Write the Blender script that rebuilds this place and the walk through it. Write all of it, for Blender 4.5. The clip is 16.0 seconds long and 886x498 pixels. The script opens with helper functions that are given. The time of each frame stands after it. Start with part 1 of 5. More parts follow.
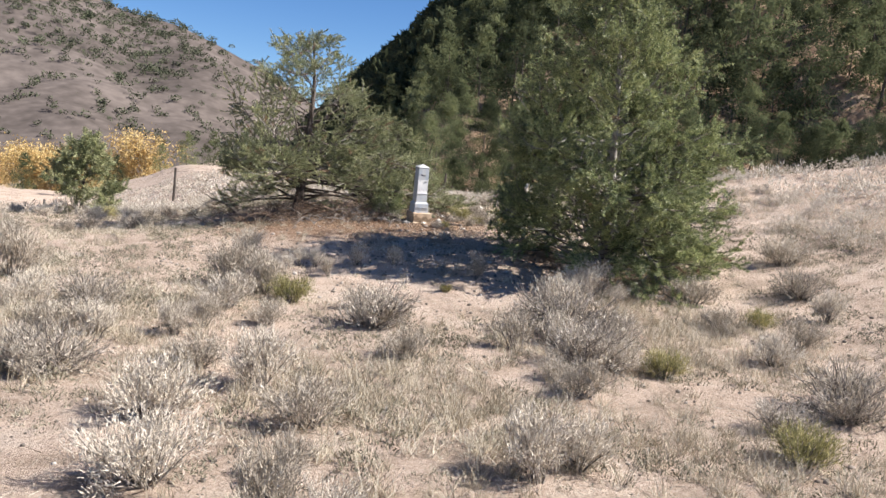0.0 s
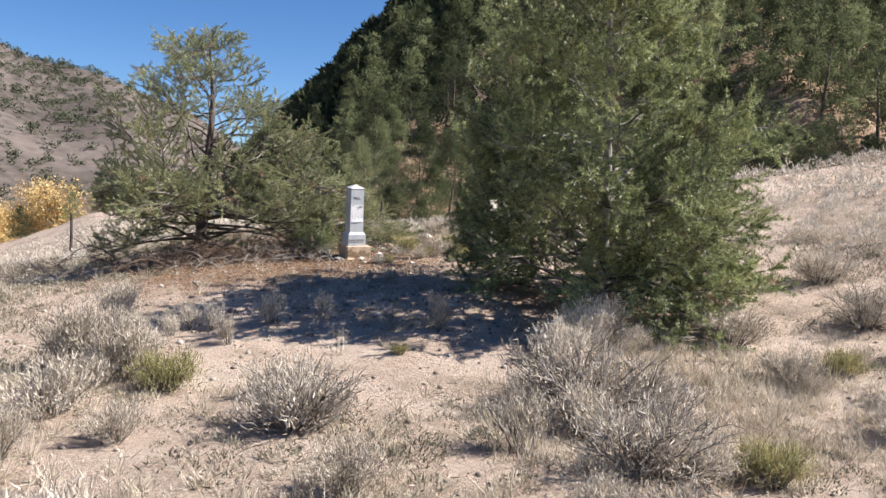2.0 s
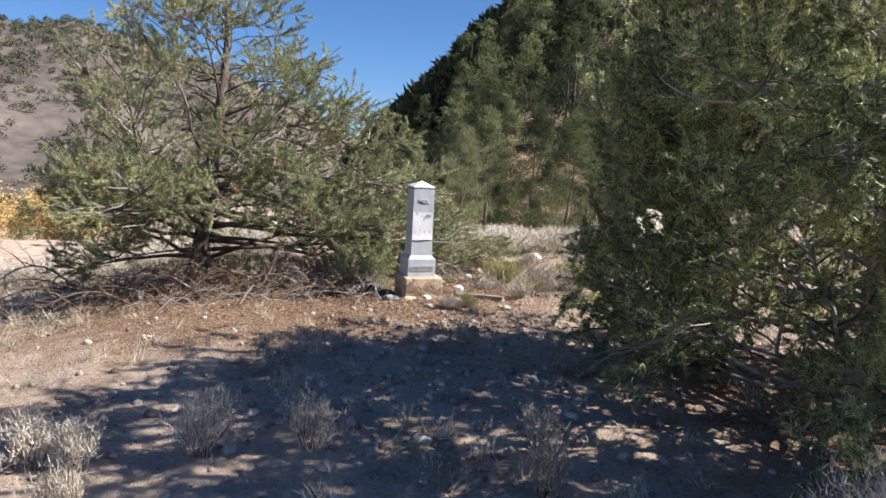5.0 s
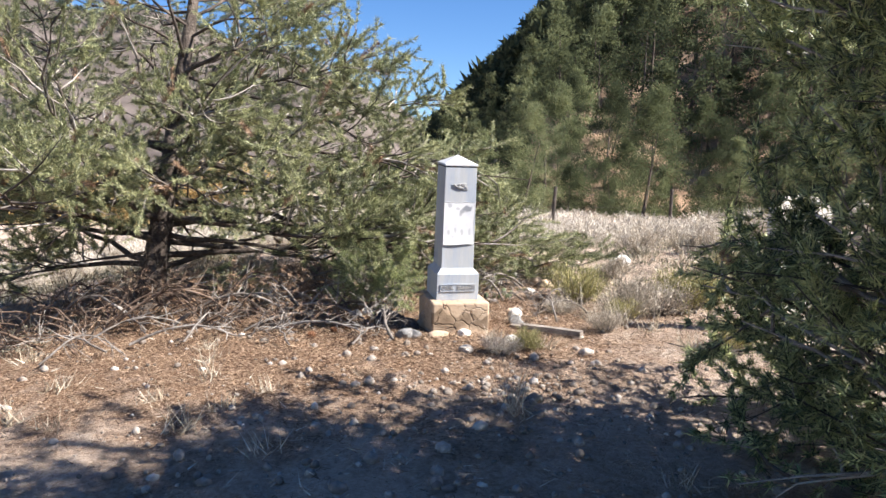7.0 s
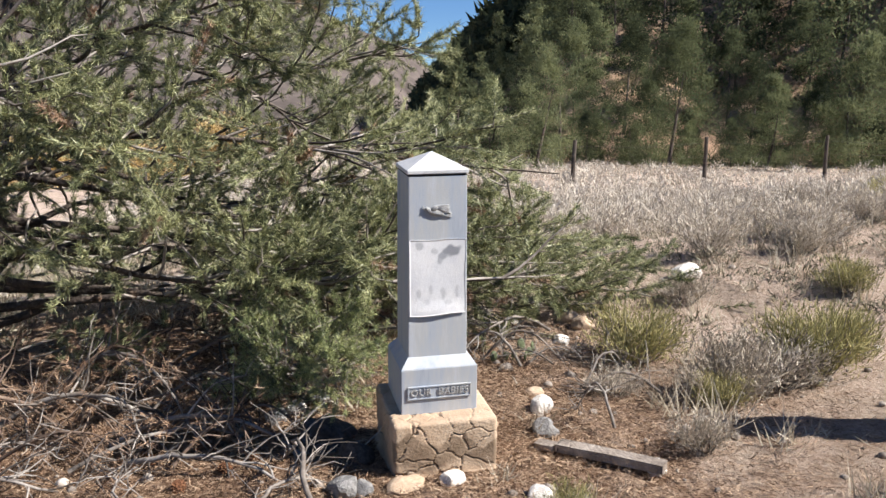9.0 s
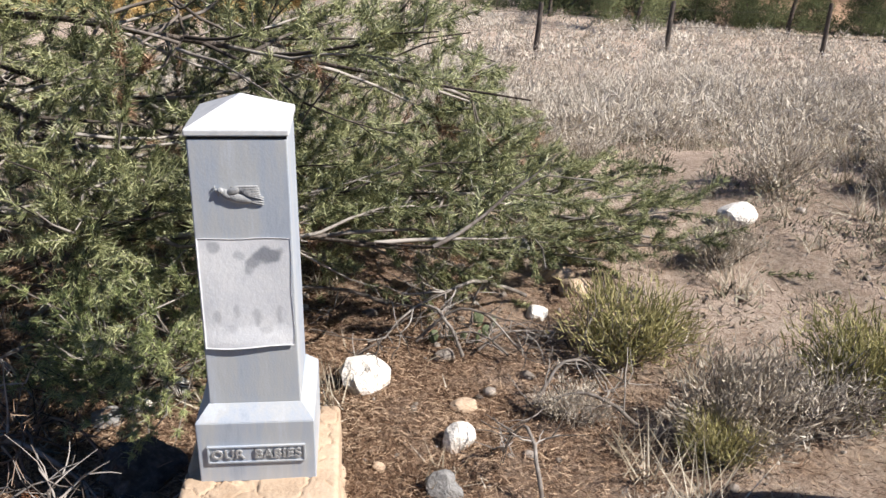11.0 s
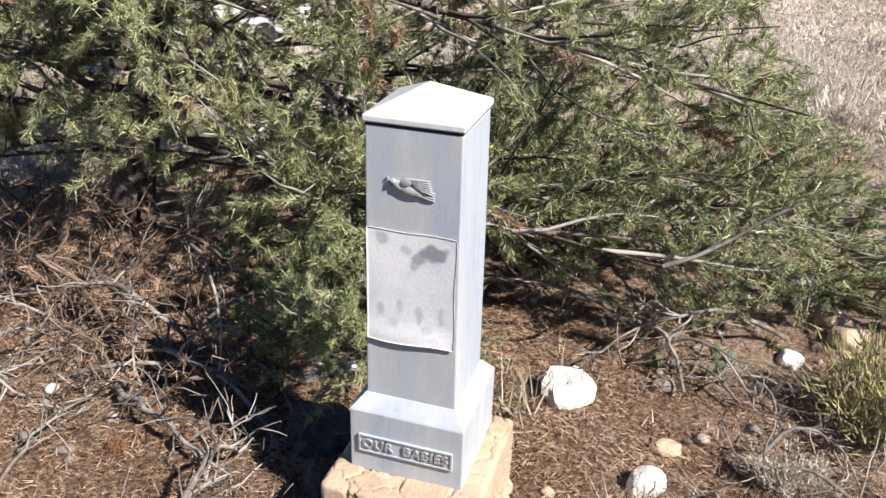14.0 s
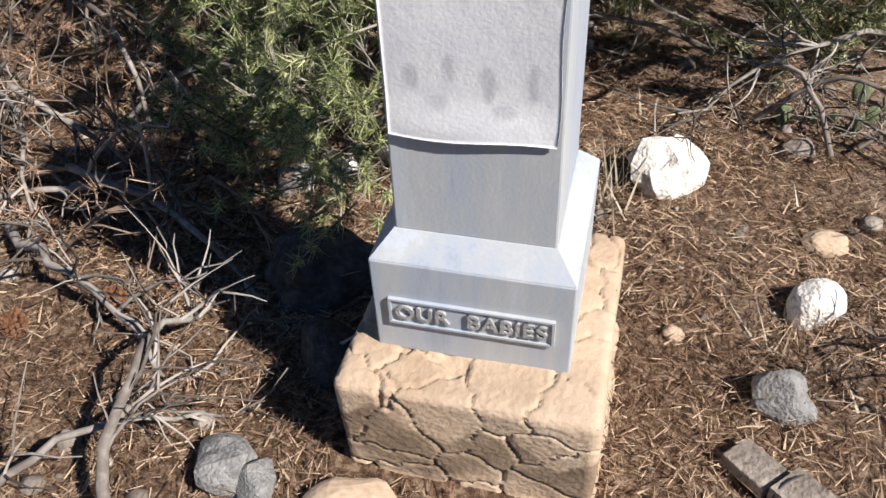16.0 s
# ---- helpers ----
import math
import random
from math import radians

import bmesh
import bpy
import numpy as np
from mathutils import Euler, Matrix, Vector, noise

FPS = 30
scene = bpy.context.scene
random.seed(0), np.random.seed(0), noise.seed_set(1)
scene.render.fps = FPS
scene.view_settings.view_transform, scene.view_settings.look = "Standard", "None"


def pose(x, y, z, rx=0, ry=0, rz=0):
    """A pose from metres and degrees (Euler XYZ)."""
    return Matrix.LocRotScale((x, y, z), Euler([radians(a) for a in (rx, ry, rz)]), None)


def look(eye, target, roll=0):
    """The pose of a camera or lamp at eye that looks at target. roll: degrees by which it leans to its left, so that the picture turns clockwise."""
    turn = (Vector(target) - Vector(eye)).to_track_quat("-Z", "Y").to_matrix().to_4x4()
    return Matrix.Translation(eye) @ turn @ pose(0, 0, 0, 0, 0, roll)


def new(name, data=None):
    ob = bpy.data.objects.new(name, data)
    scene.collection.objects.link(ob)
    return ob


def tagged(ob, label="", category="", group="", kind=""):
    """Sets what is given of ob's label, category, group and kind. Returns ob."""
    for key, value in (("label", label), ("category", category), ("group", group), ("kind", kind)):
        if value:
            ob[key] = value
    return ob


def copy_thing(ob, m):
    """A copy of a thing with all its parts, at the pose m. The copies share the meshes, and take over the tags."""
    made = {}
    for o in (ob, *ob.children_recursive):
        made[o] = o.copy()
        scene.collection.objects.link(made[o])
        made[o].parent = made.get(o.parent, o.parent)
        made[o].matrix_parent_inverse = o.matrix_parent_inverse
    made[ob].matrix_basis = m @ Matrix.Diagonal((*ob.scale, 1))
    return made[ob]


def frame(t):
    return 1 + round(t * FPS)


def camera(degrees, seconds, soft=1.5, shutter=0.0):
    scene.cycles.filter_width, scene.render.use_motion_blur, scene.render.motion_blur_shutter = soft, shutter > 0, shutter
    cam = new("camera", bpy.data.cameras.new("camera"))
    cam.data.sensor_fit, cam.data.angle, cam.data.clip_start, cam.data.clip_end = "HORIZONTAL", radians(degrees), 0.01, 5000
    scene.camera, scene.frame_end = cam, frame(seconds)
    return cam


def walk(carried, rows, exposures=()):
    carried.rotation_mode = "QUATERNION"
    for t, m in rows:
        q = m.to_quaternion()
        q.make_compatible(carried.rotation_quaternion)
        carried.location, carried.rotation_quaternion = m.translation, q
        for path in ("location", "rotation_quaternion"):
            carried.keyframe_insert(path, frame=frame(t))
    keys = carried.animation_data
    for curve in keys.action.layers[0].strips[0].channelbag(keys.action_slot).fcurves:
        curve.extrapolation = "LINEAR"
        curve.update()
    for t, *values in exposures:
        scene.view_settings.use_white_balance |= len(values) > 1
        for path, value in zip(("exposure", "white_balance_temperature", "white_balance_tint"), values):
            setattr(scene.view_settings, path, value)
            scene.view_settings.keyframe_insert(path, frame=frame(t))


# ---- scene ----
cam = camera(56.0, 16.0)
PATH = [
    (0, (-4.866, -14.346, 1.023), (-4.164, -12.483, 0.83), 5.0),
    (0.5, (-4.617, -13.703, 0.979), (-3.915, -11.839, 0.795), 3.0),
    (1, (-4.363, -13.053, 0.923), (-3.624, -11.2, 0.778), 1.7),
    (1.5, (-4.165, -12.196, 0.87), (-3.357, -10.37, 0.761), 1.5),
    (2, (-3.856, -11.402, 0.81), (-3.017, -9.589, 0.703), 1.6),
    (2.5, (-3.51, -10.621, 0.837), (-2.634, -8.828, 0.709), -0.1),
    (3, (-3.111, -9.979, 0.826), (-2.178, -8.217, 0.659), 0.2),
    (3.5, (-2.732, -9.399, 0.864), (-1.867, -7.606, 0.679), 1.8),
    (4, (-2.407, -8.734, 0.886), (-1.697, -6.872, 0.723), 3.4),
    (4.5, (-2.202, -8.003, 0.899), (-1.585, -6.105, 0.78), 3.0),
    (6.8, (-1.252, -5.356, 0.937), (-0.775, -3.420, 0.778), 2.5),
    (7, (-1.152, -4.996, 0.912), (-0.729, -3.048, 0.744), 2.3),
    (7.5, (-0.965, -4.355, 0.968), (-0.643, -2.385, 0.841), 0.7),
    (8, (-0.824, -3.736, 1.028), (-0.519, -1.762, 0.926), -0.7),
    (8.5, (-0.697, -3.184, 1.050), (-0.338, -1.222, 0.897), -0.9),
    (9, (-0.521, -2.789, 1.148), (-0.131, -0.850, 0.850), 0.3),
    (9.2, (-0.474, -2.691, 1.170), (-0.072, -0.766, 0.806), 1.0),
    (11.3, (0.344, -1.706, 1.333), (0.357, 0.182, 0.673), 2.9),
    (11.5, (0.382, -1.666, 1.335), (0.225, 0.215, 0.673), 2.3),
    (12, (0.513, -1.639, 1.360), (0.048, 0.185, 0.684), 3.0),
    (12.5, (0.547, -1.630, 1.382), (-0.001, 0.147, 0.646), 4.1),
    (13, (0.534, -1.616, 1.379), (-0.027, 0.137, 0.596), 4.5),
    (13.5, (0.541, -1.604, 1.380), (-0.023, 0.150, 0.602), 4.3),
    (14, (0.515, -1.582, 1.360), (-0.057, 0.181, 0.608), 4.3),
    (14.5, (0.416, -1.392, 1.269), (-0.162, 0.351, 0.478), 4.1),
    (15, (0.346, -1.175, 1.169), (-0.222, 0.473, 0.188), 2.5),
    (15.5, (0.239, -0.992, 1.039), (-0.273, 0.552, -0.125), -0.4),
    (16, (0.175, -0.910, 0.995), (-0.248, 0.598, -0.249), 0.1),
]
walk(cam, [(t, look(eye, target, roll)) for t, eye, target, roll in PATH],
     exposures=[(0.0, 1.05), (1.0, 0.98), (2.0, 1.1), (4.5, 1.08), (7.0, 1.44), (7.5, 1.3), (8.0, 1.0), (9.0, 0.95), (11.5, 0.78), (12.5, 0.96), (14.5, 0.9), (15.5, 0.72), (16.0, 0.66)])

# ---- world and sun ----
# the sun stands low in the afternoon, behind and to the side of the walker
SUN = Vector((0.903 * 0.737, -0.43 * 0.737, 0.676)).normalized()
world = bpy.data.worlds.new("sky")
scene.world = world
world.use_nodes = True
wn = world.node_tree.nodes
sky = wn.new("ShaderNodeTexSky")
sky.sky_type, sky.sun_disc = "NISHITA", False
sky.sun_elevation = math.asin(SUN.z)
sky.sun_rotation = math.atan2(SUN.x, SUN.y)
sky.altitude, sky.air_density, sky.dust_density, sky.ozone_density = 2300, 1.0, 0.1, 3.0
deep = wn.new("ShaderNodeHueSaturation")
deep.inputs["Saturation"].default_value = 1.22
deep.inputs["Hue"].default_value = 0.507
world.node_tree.links.new(sky.outputs[0], deep.inputs["Color"])
world.node_tree.links.new(deep.outputs[0], wn["Background"].inputs[0])
wn["Background"].inputs[1].default_value = 0.067
lamp = bpy.data.lights.new("sun", "SUN")
lamp.energy, lamp.angle, lamp.color = 5.3, radians(0.55), (1.0, 0.95, 0.90)
new("sun", lamp).matrix_world = look(SUN * 60, (0, 0, 0))


# ---- materials ----
def material(name, colors, scale=4.0, rough=0.85, bump=0.0, bump_scale=30.0, fine=0.35, island=0.0, per_object=0.0,
             metal=0.0, spec=0.3, detail=6.0, translucent=0.0, streak=1.0):
    """Procedural surface: colours mixed by noise at two scales, with optional variation by island or object and relief."""
    m = bpy.data.materials.new(name)
    m.use_nodes = True
    n, l = m.node_tree.nodes, m.node_tree.links
    b = n["Principled BSDF"]
    b.inputs["Roughness"].default_value, b.inputs["Metallic"].default_value = rough, metal
    b.inputs["Specular IOR Level"].default_value = spec
    tc = n.new("ShaderNodeTexCoord")
    place = n.new("ShaderNodeMapping")
    place.inputs["Scale"].default_value = (1, 1, streak)
    l.new(tc.outputs["Object"], place.inputs["Vector"])
    big = n.new("ShaderNodeTexNoise")
    big.inputs["Scale"].default_value, big.inputs["Detail"].default_value = scale, detail
    big.inputs["Roughness"].default_value = 0.62
    l.new(place.outputs[0], big.inputs["Vector"])
    small = n.new("ShaderNodeTexNoise")
    small.inputs["Scale"].default_value, small.inputs["Detail"].default_value = scale * 11, 4
    l.new(place.outputs[0], small.inputs["Vector"])
    mix = n.new("ShaderNodeMath")
    mix.operation = "MULTIPLY_ADD"
    l.new(small.outputs[0], mix.inputs[0])
    mix.inputs[1].default_value = fine
    off = n.new("ShaderNodeMath")
    off.operation = "SUBTRACT"
    l.new(big.outputs[0], off.inputs[0])
    off.inputs[1].default_value = fine * 0.5
    l.new(off.outputs[0], mix.inputs[2])
    last = mix.outputs[0]
    for amount, kind, socket in ((island, "ShaderNodeNewGeometry", "Random Per Island"), (per_object, "ShaderNodeObjectInfo", "Random")):
        if amount:
            src = n.new(kind)
            add = n.new("ShaderNodeMath")
            add.operation = "MULTIPLY_ADD"
            l.new(src.outputs[socket], add.inputs[0])
            add.inputs[1].default_value = amount
            sub = n.new("ShaderNodeMath")
            sub.operation = "SUBTRACT"
            l.new(last, sub.inputs[0])
            sub.inputs[1].default_value = amount * 0.5
            l.new(sub.outputs[0], add.inputs[2])
            last = add.outputs[0]
    ramp = n.new("ShaderNodeValToRGB")
    while len(ramp.color_ramp.elements) < len(colors):
        ramp.color_ramp.elements.new(0.5)
    for i, (e, c) in enumerate(zip(ramp.color_ramp.elements, colors)):
        e.position = 0.28 + 0.44 * i / max(1, len(colors) - 1)
        e.color = (*c, 1)
    l.new(last, ramp.inputs[0])
    l.new(ramp.outputs[0], b.inputs["Base Color"])
    if bump:
        bn = n.new("ShaderNodeTexNoise")
        bn.inputs["Scale"].default_value, bn.inputs["Detail"].default_value = bump_scale, 8
        l.new(tc.outputs["Object"], bn.inputs["Vector"])
        bp = n.new("ShaderNodeBump")
        bp.inputs["Strength"].default_value, bp.inputs["Distance"].default_value = bump, 0.02
        l.new(bn.outputs[0], bp.inputs["Height"])
        l.new(bp.outputs[0], b.inputs["Normal"])
    if translucent:
        tr = n.new("ShaderNodeBsdfTranslucent")
        l.new(ramp.outputs[0], tr.inputs[0])
        ms = n.new("ShaderNodeMixShader")
        ms.inputs[0].default_value = translucent
        l.new(b.outputs[0], ms.inputs[1])
        l.new(tr.outputs[0], ms.inputs[2])
        l.new(ms.outputs[0], n["Material Output"].inputs[0])
    return m


M = {
    "needle": material("pinyon_needles", [(0.065, 0.08, 0.035), (0.235, 0.25, 0.11), (0.52, 0.525, 0.285)], 1.6, 0.45, island=0.6, spec=0.5, translucent=0.22),
    "needle_b": material("pine_needles", [(0.05, 0.068, 0.03), (0.255, 0.295, 0.12), (0.50, 0.525, 0.245)], 1.4, 0.45, island=0.6, spec=0.5, translucent=0.2),
    "needle_far": material("conifer_foliage", [(0.05, 0.06, 0.033), (0.125, 0.143, 0.072), (0.235, 0.255, 0.13)], 0.5, 0.85, island=0.12, per_object=0.45, spec=0.1, translucent=0.45),
    "juniper_far": material("far_juniper", [(0.045, 0.052, 0.030), (0.078, 0.088, 0.052), (0.115, 0.125, 0.075)], 0.2, 0.9, island=0.4),
    "dead_needle": material("dead_needles", [(0.13, 0.075, 0.046), (0.30, 0.185, 0.115), (0.52, 0.365, 0.245)], 3, 0.8, island=0.5),
    "bark": material("pinyon_bark", [(0.03, 0.023, 0.019), (0.085, 0.067, 0.055), (0.19, 0.155, 0.13)], 9, 0.95, 0.8, 60),
    "bark_grey": material("pine_bark", [(0.12, 0.105, 0.092), (0.28, 0.255, 0.23), (0.48, 0.455, 0.42)], 9, 0.95, 0.8, 60),
    "twig_grey": material("dead_twig", [(0.06, 0.049, 0.041), (0.165, 0.14, 0.12), (0.36, 0.325, 0.29)], 6, 0.95, island=0.6),
    "twig_brown": material("brown_twig", [(0.045, 0.03, 0.022), (0.12, 0.082, 0.06), (0.26, 0.19, 0.145)], 6, 0.95, island=0.6),
    "sage_wood": material("sage_wood", [(0.09, 0.074, 0.062), (0.21, 0.18, 0.155), (0.36, 0.32, 0.285)], 8, 0.95, island=0.4),
    "sage_leaf": material("sage_leaf", [(0.31, 0.265, 0.21), (0.51, 0.445, 0.36), (0.72, 0.65, 0.55)], 2, 0.9, island=0.5, per_object=0.35, translucent=0.2),
    "sage_flat": material("sage_flat_leaf", [(0.35, 0.305, 0.245), (0.53, 0.47, 0.39), (0.69, 0.63, 0.54)], 0.35, 0.9, island=0.5, translucent=0.2),
    "rabbit_leaf": material("rabbitbrush_leaf", [(0.19, 0.18, 0.075), (0.36, 0.325, 0.145), (0.55, 0.485, 0.23)], 2, 0.9, island=0.5, per_object=0.2, translucent=0.2),
    "forb": material("grey_forb", [(0.13, 0.115, 0.075), (0.25, 0.225, 0.16), (0.40, 0.365, 0.28)], 1.5, 0.9, island=0.5, translucent=0.15),
    "grass": material("dry_grass", [(0.28, 0.23, 0.16), (0.50, 0.43, 0.325), (0.70, 0.63, 0.51)], 1.2, 0.9, island=0.5, translucent=0.2),
    "yellow": material("autumn_leaf", [(0.38, 0.255, 0.10), (0.55, 0.40, 0.17), (0.66, 0.52, 0.26)], 0.4, 0.8, island=0.4, translucent=0.2),
    "marble": material("cream_marble", [(0.52, 0.46, 0.38), (0.70, 0.64, 0.55), (0.78, 0.73, 0.65)], 7, 0.7, 0.15, 60),
    "paint": material("white_paint", [(0.70, 0.71, 0.72), (0.80, 0.80, 0.80)], 3, 0.35, spec=0.5),
    "glass_dark": material("tinted_glass", [(0.02, 0.022, 0.025), (0.05, 0.05, 0.055)], 2, 0.12, spec=0.6),
    "rubber": material("rubber", [(0.02, 0.02, 0.02), (0.04, 0.04, 0.04)], 9, 0.9),
    "cone": material("pine_cone", [(0.09, 0.04, 0.02), (0.2, 0.09, 0.045), (0.3, 0.16, 0.08)], 40, 0.9, 0.6, 120),
    "straw": material("dead_straw", [(0.20, 0.165, 0.12), (0.44, 0.375, 0.285), (0.66, 0.60, 0.49)], 1.5, 0.9, island=0.7),
    "litter": material("needle_litter", [(0.06, 0.034, 0.021), (0.24, 0.145, 0.088), (0.56, 0.41, 0.28)], 2, 0.9, island=0.7),
    "stone": material("stone", [(0.18, 0.15, 0.125), (0.36, 0.315, 0.27), (0.58, 0.53, 0.47)], 5, 0.9, 0.5, 40, per_object=0.45, island=0.45),
    "quartz": material("white_quartz", [(0.48, 0.43, 0.37), (0.76, 0.71, 0.64), (0.84, 0.81, 0.76)], 4, 0.8, 0.5, 8),
    "dark_stone": material("lichen_stone", [(0.03, 0.028, 0.026), (0.07, 0.06, 0.055), (0.13, 0.12, 0.11)], 4, 0.95, 0.5, 9),
    "grey_stone": material("grey_stone", [(0.15, 0.145, 0.137), (0.24, 0.232, 0.222), (0.34, 0.33, 0.316)], 3, 0.95, 0.5, 9),
    "post": material("weathered_post", [(0.03, 0.025, 0.02), (0.075, 0.06, 0.05), (0.13, 0.11, 0.09)], 9, 0.9, 0.5, 60),
    "plank": material("weathered_plank", [(0.13, 0.105, 0.085), (0.25, 0.21, 0.175), (0.36, 0.315, 0.27)], 12, 0.92, 0.6, 80),
    "cactus": material("cactus_pad", [(0.06, 0.08, 0.04), (0.12, 0.145, 0.075), (0.20, 0.215, 0.12)], 20, 0.6, 0.2, 150),
    "wire": material("wire", [(0.05, 0.045, 0.04), (0.09, 0.08, 0.075)], 5, 0.8, metal=0.2),
    "zinc": material("white_bronze", [(0.28, 0.315, 0.37), (0.365, 0.40, 0.455), (0.42, 0.43, 0.435), (0.455, 0.488, 0.535)], 15, 0.62, 0.05, 200, fine=0.25, spec=0.45, streak=0.14),
    "zinc_cap": material("bleached_zinc", [(0.43, 0.435, 0.455), (0.54, 0.545, 0.55), (0.61, 0.61, 0.61)], 6, 0.75, 0.07, 160, fine=0.5),
    "plaque": material("blistered_zinc", [(0.50, 0.515, 0.55), (0.60, 0.605, 0.63), (0.63, 0.635, 0.65), (0.66, 0.66, 0.67), (0.69, 0.69, 0.695)], 13, 0.85, 0.07, 220, fine=0.25, detail=2),
    "seam": material("seam", [(0.02, 0.02, 0.022), (0.05, 0.05, 0.05)], 20, 0.9),
    "dove": material("cast_dove", [(0.22, 0.225, 0.23), (0.32, 0.32, 0.32), (0.42, 0.42, 0.415)], 30, 0.6, 0.25, 300),
    "mud": material("adobe_plinth", [(0.34, 0.24, 0.16), (0.45, 0.335, 0.235), (0.53, 0.415, 0.305)], 5, 0.95, 0.18, 120),
}


def add_dark_patches(m, tint, name="dark_patch"):
    """Darkens the surface where the mesh carries a dark patch."""
    n, l = m.node_tree.nodes, m.node_tree.links
    b = n["Principled BSDF"]
    old = b.inputs["Base Color"].links[0].from_socket
    at = n.new("ShaderNodeAttribute")
    at.attribute_name = name
    k = n.new("ShaderNodeMix")
    k.data_type = "RGBA"
    l.new(at.outputs["Fac"], k.inputs[0])
    l.new(old, k.inputs[6])
    k.inputs[7].default_value = (*tint, 1)
    l.new(k.outputs[2], b.inputs["Base Color"])


add_dark_patches(M["plaque"], (0.25, 0.26, 0.285))
add_dark_patches(M["mud"], (0.19, 0.135, 0.09))


# ---- building helpers ----
rng = np.random.default_rng(7)


def smooth(t):
    t = np.clip(t, 0, 1)
    return t * t * (3 - 2 * t)


def fast_mesh(name, verts, faces, mats=(), slots=None, shade=False):
    """A mesh from an (n, 3) array of places and an (m, k) array of corners."""
    me = bpy.data.meshes.new(name)
    verts, faces = np.asarray(verts, np.float32), np.asarray(faces, np.int32)
    k = faces.shape[1]
    me.vertices.add(len(verts))
    me.vertices.foreach_set("co", verts.ravel())
    me.loops.add(faces.size)
    me.loops.foreach_set("vertex_index", faces.ravel())
    me.polygons.add(len(faces))
    me.polygons.foreach_set("loop_start", np.arange(0, faces.size, k, dtype=np.int32))
    for m in mats:
        me.materials.append(m)
    if slots is not None:
        me.polygons.foreach_set("material_index", np.asarray(slots, np.int32))
    if shade:
        me.polygons.foreach_set("use_smooth", np.ones(len(faces), bool))
    me.update(calc_edges=True)
    return me


def child(name, mesh, parent, label="", at=None):
    ob = new(name, mesh)
    ob.parent = parent
    if at is not None:
        ob.matrix_basis = at
    return tagged(ob, label)


def part(name, bm, mat, parent, label="", shade=False, at=None):
    me = bpy.data.meshes.new(name)
    bmesh.ops.recalc_face_normals(bm, faces=bm.faces)
    bm.to_mesh(me)
    bm.free()
    me.materials.append(mat)
    if shade:
        me.polygons.foreach_set("use_smooth", np.ones(len(me.polygons), bool))
    return child(name, me, parent, label, at)


def empty(name, x, y, z, turn=0.0, scale=1.0):
    ob = new(name)
    ob.matrix_basis = pose(x, y, z, 0, 0, turn) @ Matrix.Scale(scale, 4)
    ob.empty_display_size = 0.1
    return ob


def merge(pieces):
    """Joins (verts, faces) pairs that have the same number of corners a face."""
    vs, fs, n = [], [], 0
    for v, f in pieces:
        vs.append(v)
        fs.append(np.asarray(f) + n)
        n += len(v)
    return np.concatenate(vs), np.concatenate(fs)


def tube(points, radii, sides=5):
    """A tapering tube along points, as triangles."""
    p = np.asarray(points, float)
    r = np.asarray(radii, float)
    d = np.gradient(p, axis=0)
    d /= np.linalg.norm(d, axis=1)[:, None] + 1e-9
    ref = np.where(np.abs(d[:, 2:3]) > 0.9, [[1.0, 0, 0]], [[0, 0, 1.0]])
    a = np.cross(d, ref)
    a /= np.linalg.norm(a, axis=1)[:, None] + 1e-9
    b = np.cross(d, a)
    th = np.arange(sides) * 2 * np.pi / sides
    ring = p[:, None] + r[:, None, None] * (np.cos(th)[None, :, None] * a[:, None] + np.sin(th)[None, :, None] * b[:, None])
    n = len(p)
    i, j = np.meshgrid(np.arange(n - 1), np.arange(sides), indexing="ij")
    q0, q1 = i * sides + j, i * sides + (j + 1) % sides
    q2, q3 = q1 + sides, q0 + sides
    f = np.concatenate([np.stack([q0, q1, q2], -1).reshape(-1, 3), np.stack([q0, q2, q3], -1).reshape(-1, 3)])
    return ring.reshape(-1, 3), f


def unit(v):
    return v / (np.linalg.norm(v, axis=-1, keepdims=True) + 1e-9)


def blades(base, way, length, width, g):
    """One thin tapered triangle a blade: base places, directions, lengths and widths."""
    side = unit(np.cross(way, g.normal(size=way.shape)))
    w = (width[:, None] if np.ndim(width) else width) * 0.5
    v = np.stack([base - side * w, base + side * w, base + way * length[:, None]], 1).reshape(-1, 3)
    return v, np.arange(len(v)).reshape(-1, 3)


def tufts(places, ways, count, length, width, spread, g):
    """Needle tufts: count needles round each place, fanning about its direction."""
    base = np.repeat(places, count, 0) + g.normal(size=(len(places) * count, 3)) * length * 0.12
    way = unit(np.repeat(ways, count, 0) + g.normal(size=base.shape) * spread)
    return blades(base, way, length * g.uniform(0.6, 1.15, len(base)), width, g)


def wander(start, way, length, steps, bend, g, lift=0.0):
    """A crooked line of steps points."""
    p, d, out = np.array(start, float), unit(np.array(way, float)), []
    for _ in range(steps):
        out.append(p.copy())
        d = unit(d + g.normal(size=3) * bend + np.array([0, 0, lift]))
        p = p + d * length / (steps - 1)
    return np.array(out)


# ---- terrain ----
FOOT = np.array([8.0, 28.0])


def hill_depth(x, y):
    """How far a place lies behind the foot of the front slope and inside the side slope."""
    return 0.53 * (x - FOOT[0]) + 0.85 * (y - FOOT[1]), 0.9917 * (x - 7.0) - 0.1288 * (y - 25.7)


def ripple(x, y, s):
    return (np.sin(x / s + 1.3 * np.sin(y / s * 0.7)) * np.cos(y / s * 1.1 + 0.8 * np.sin(x / s * 0.6)))


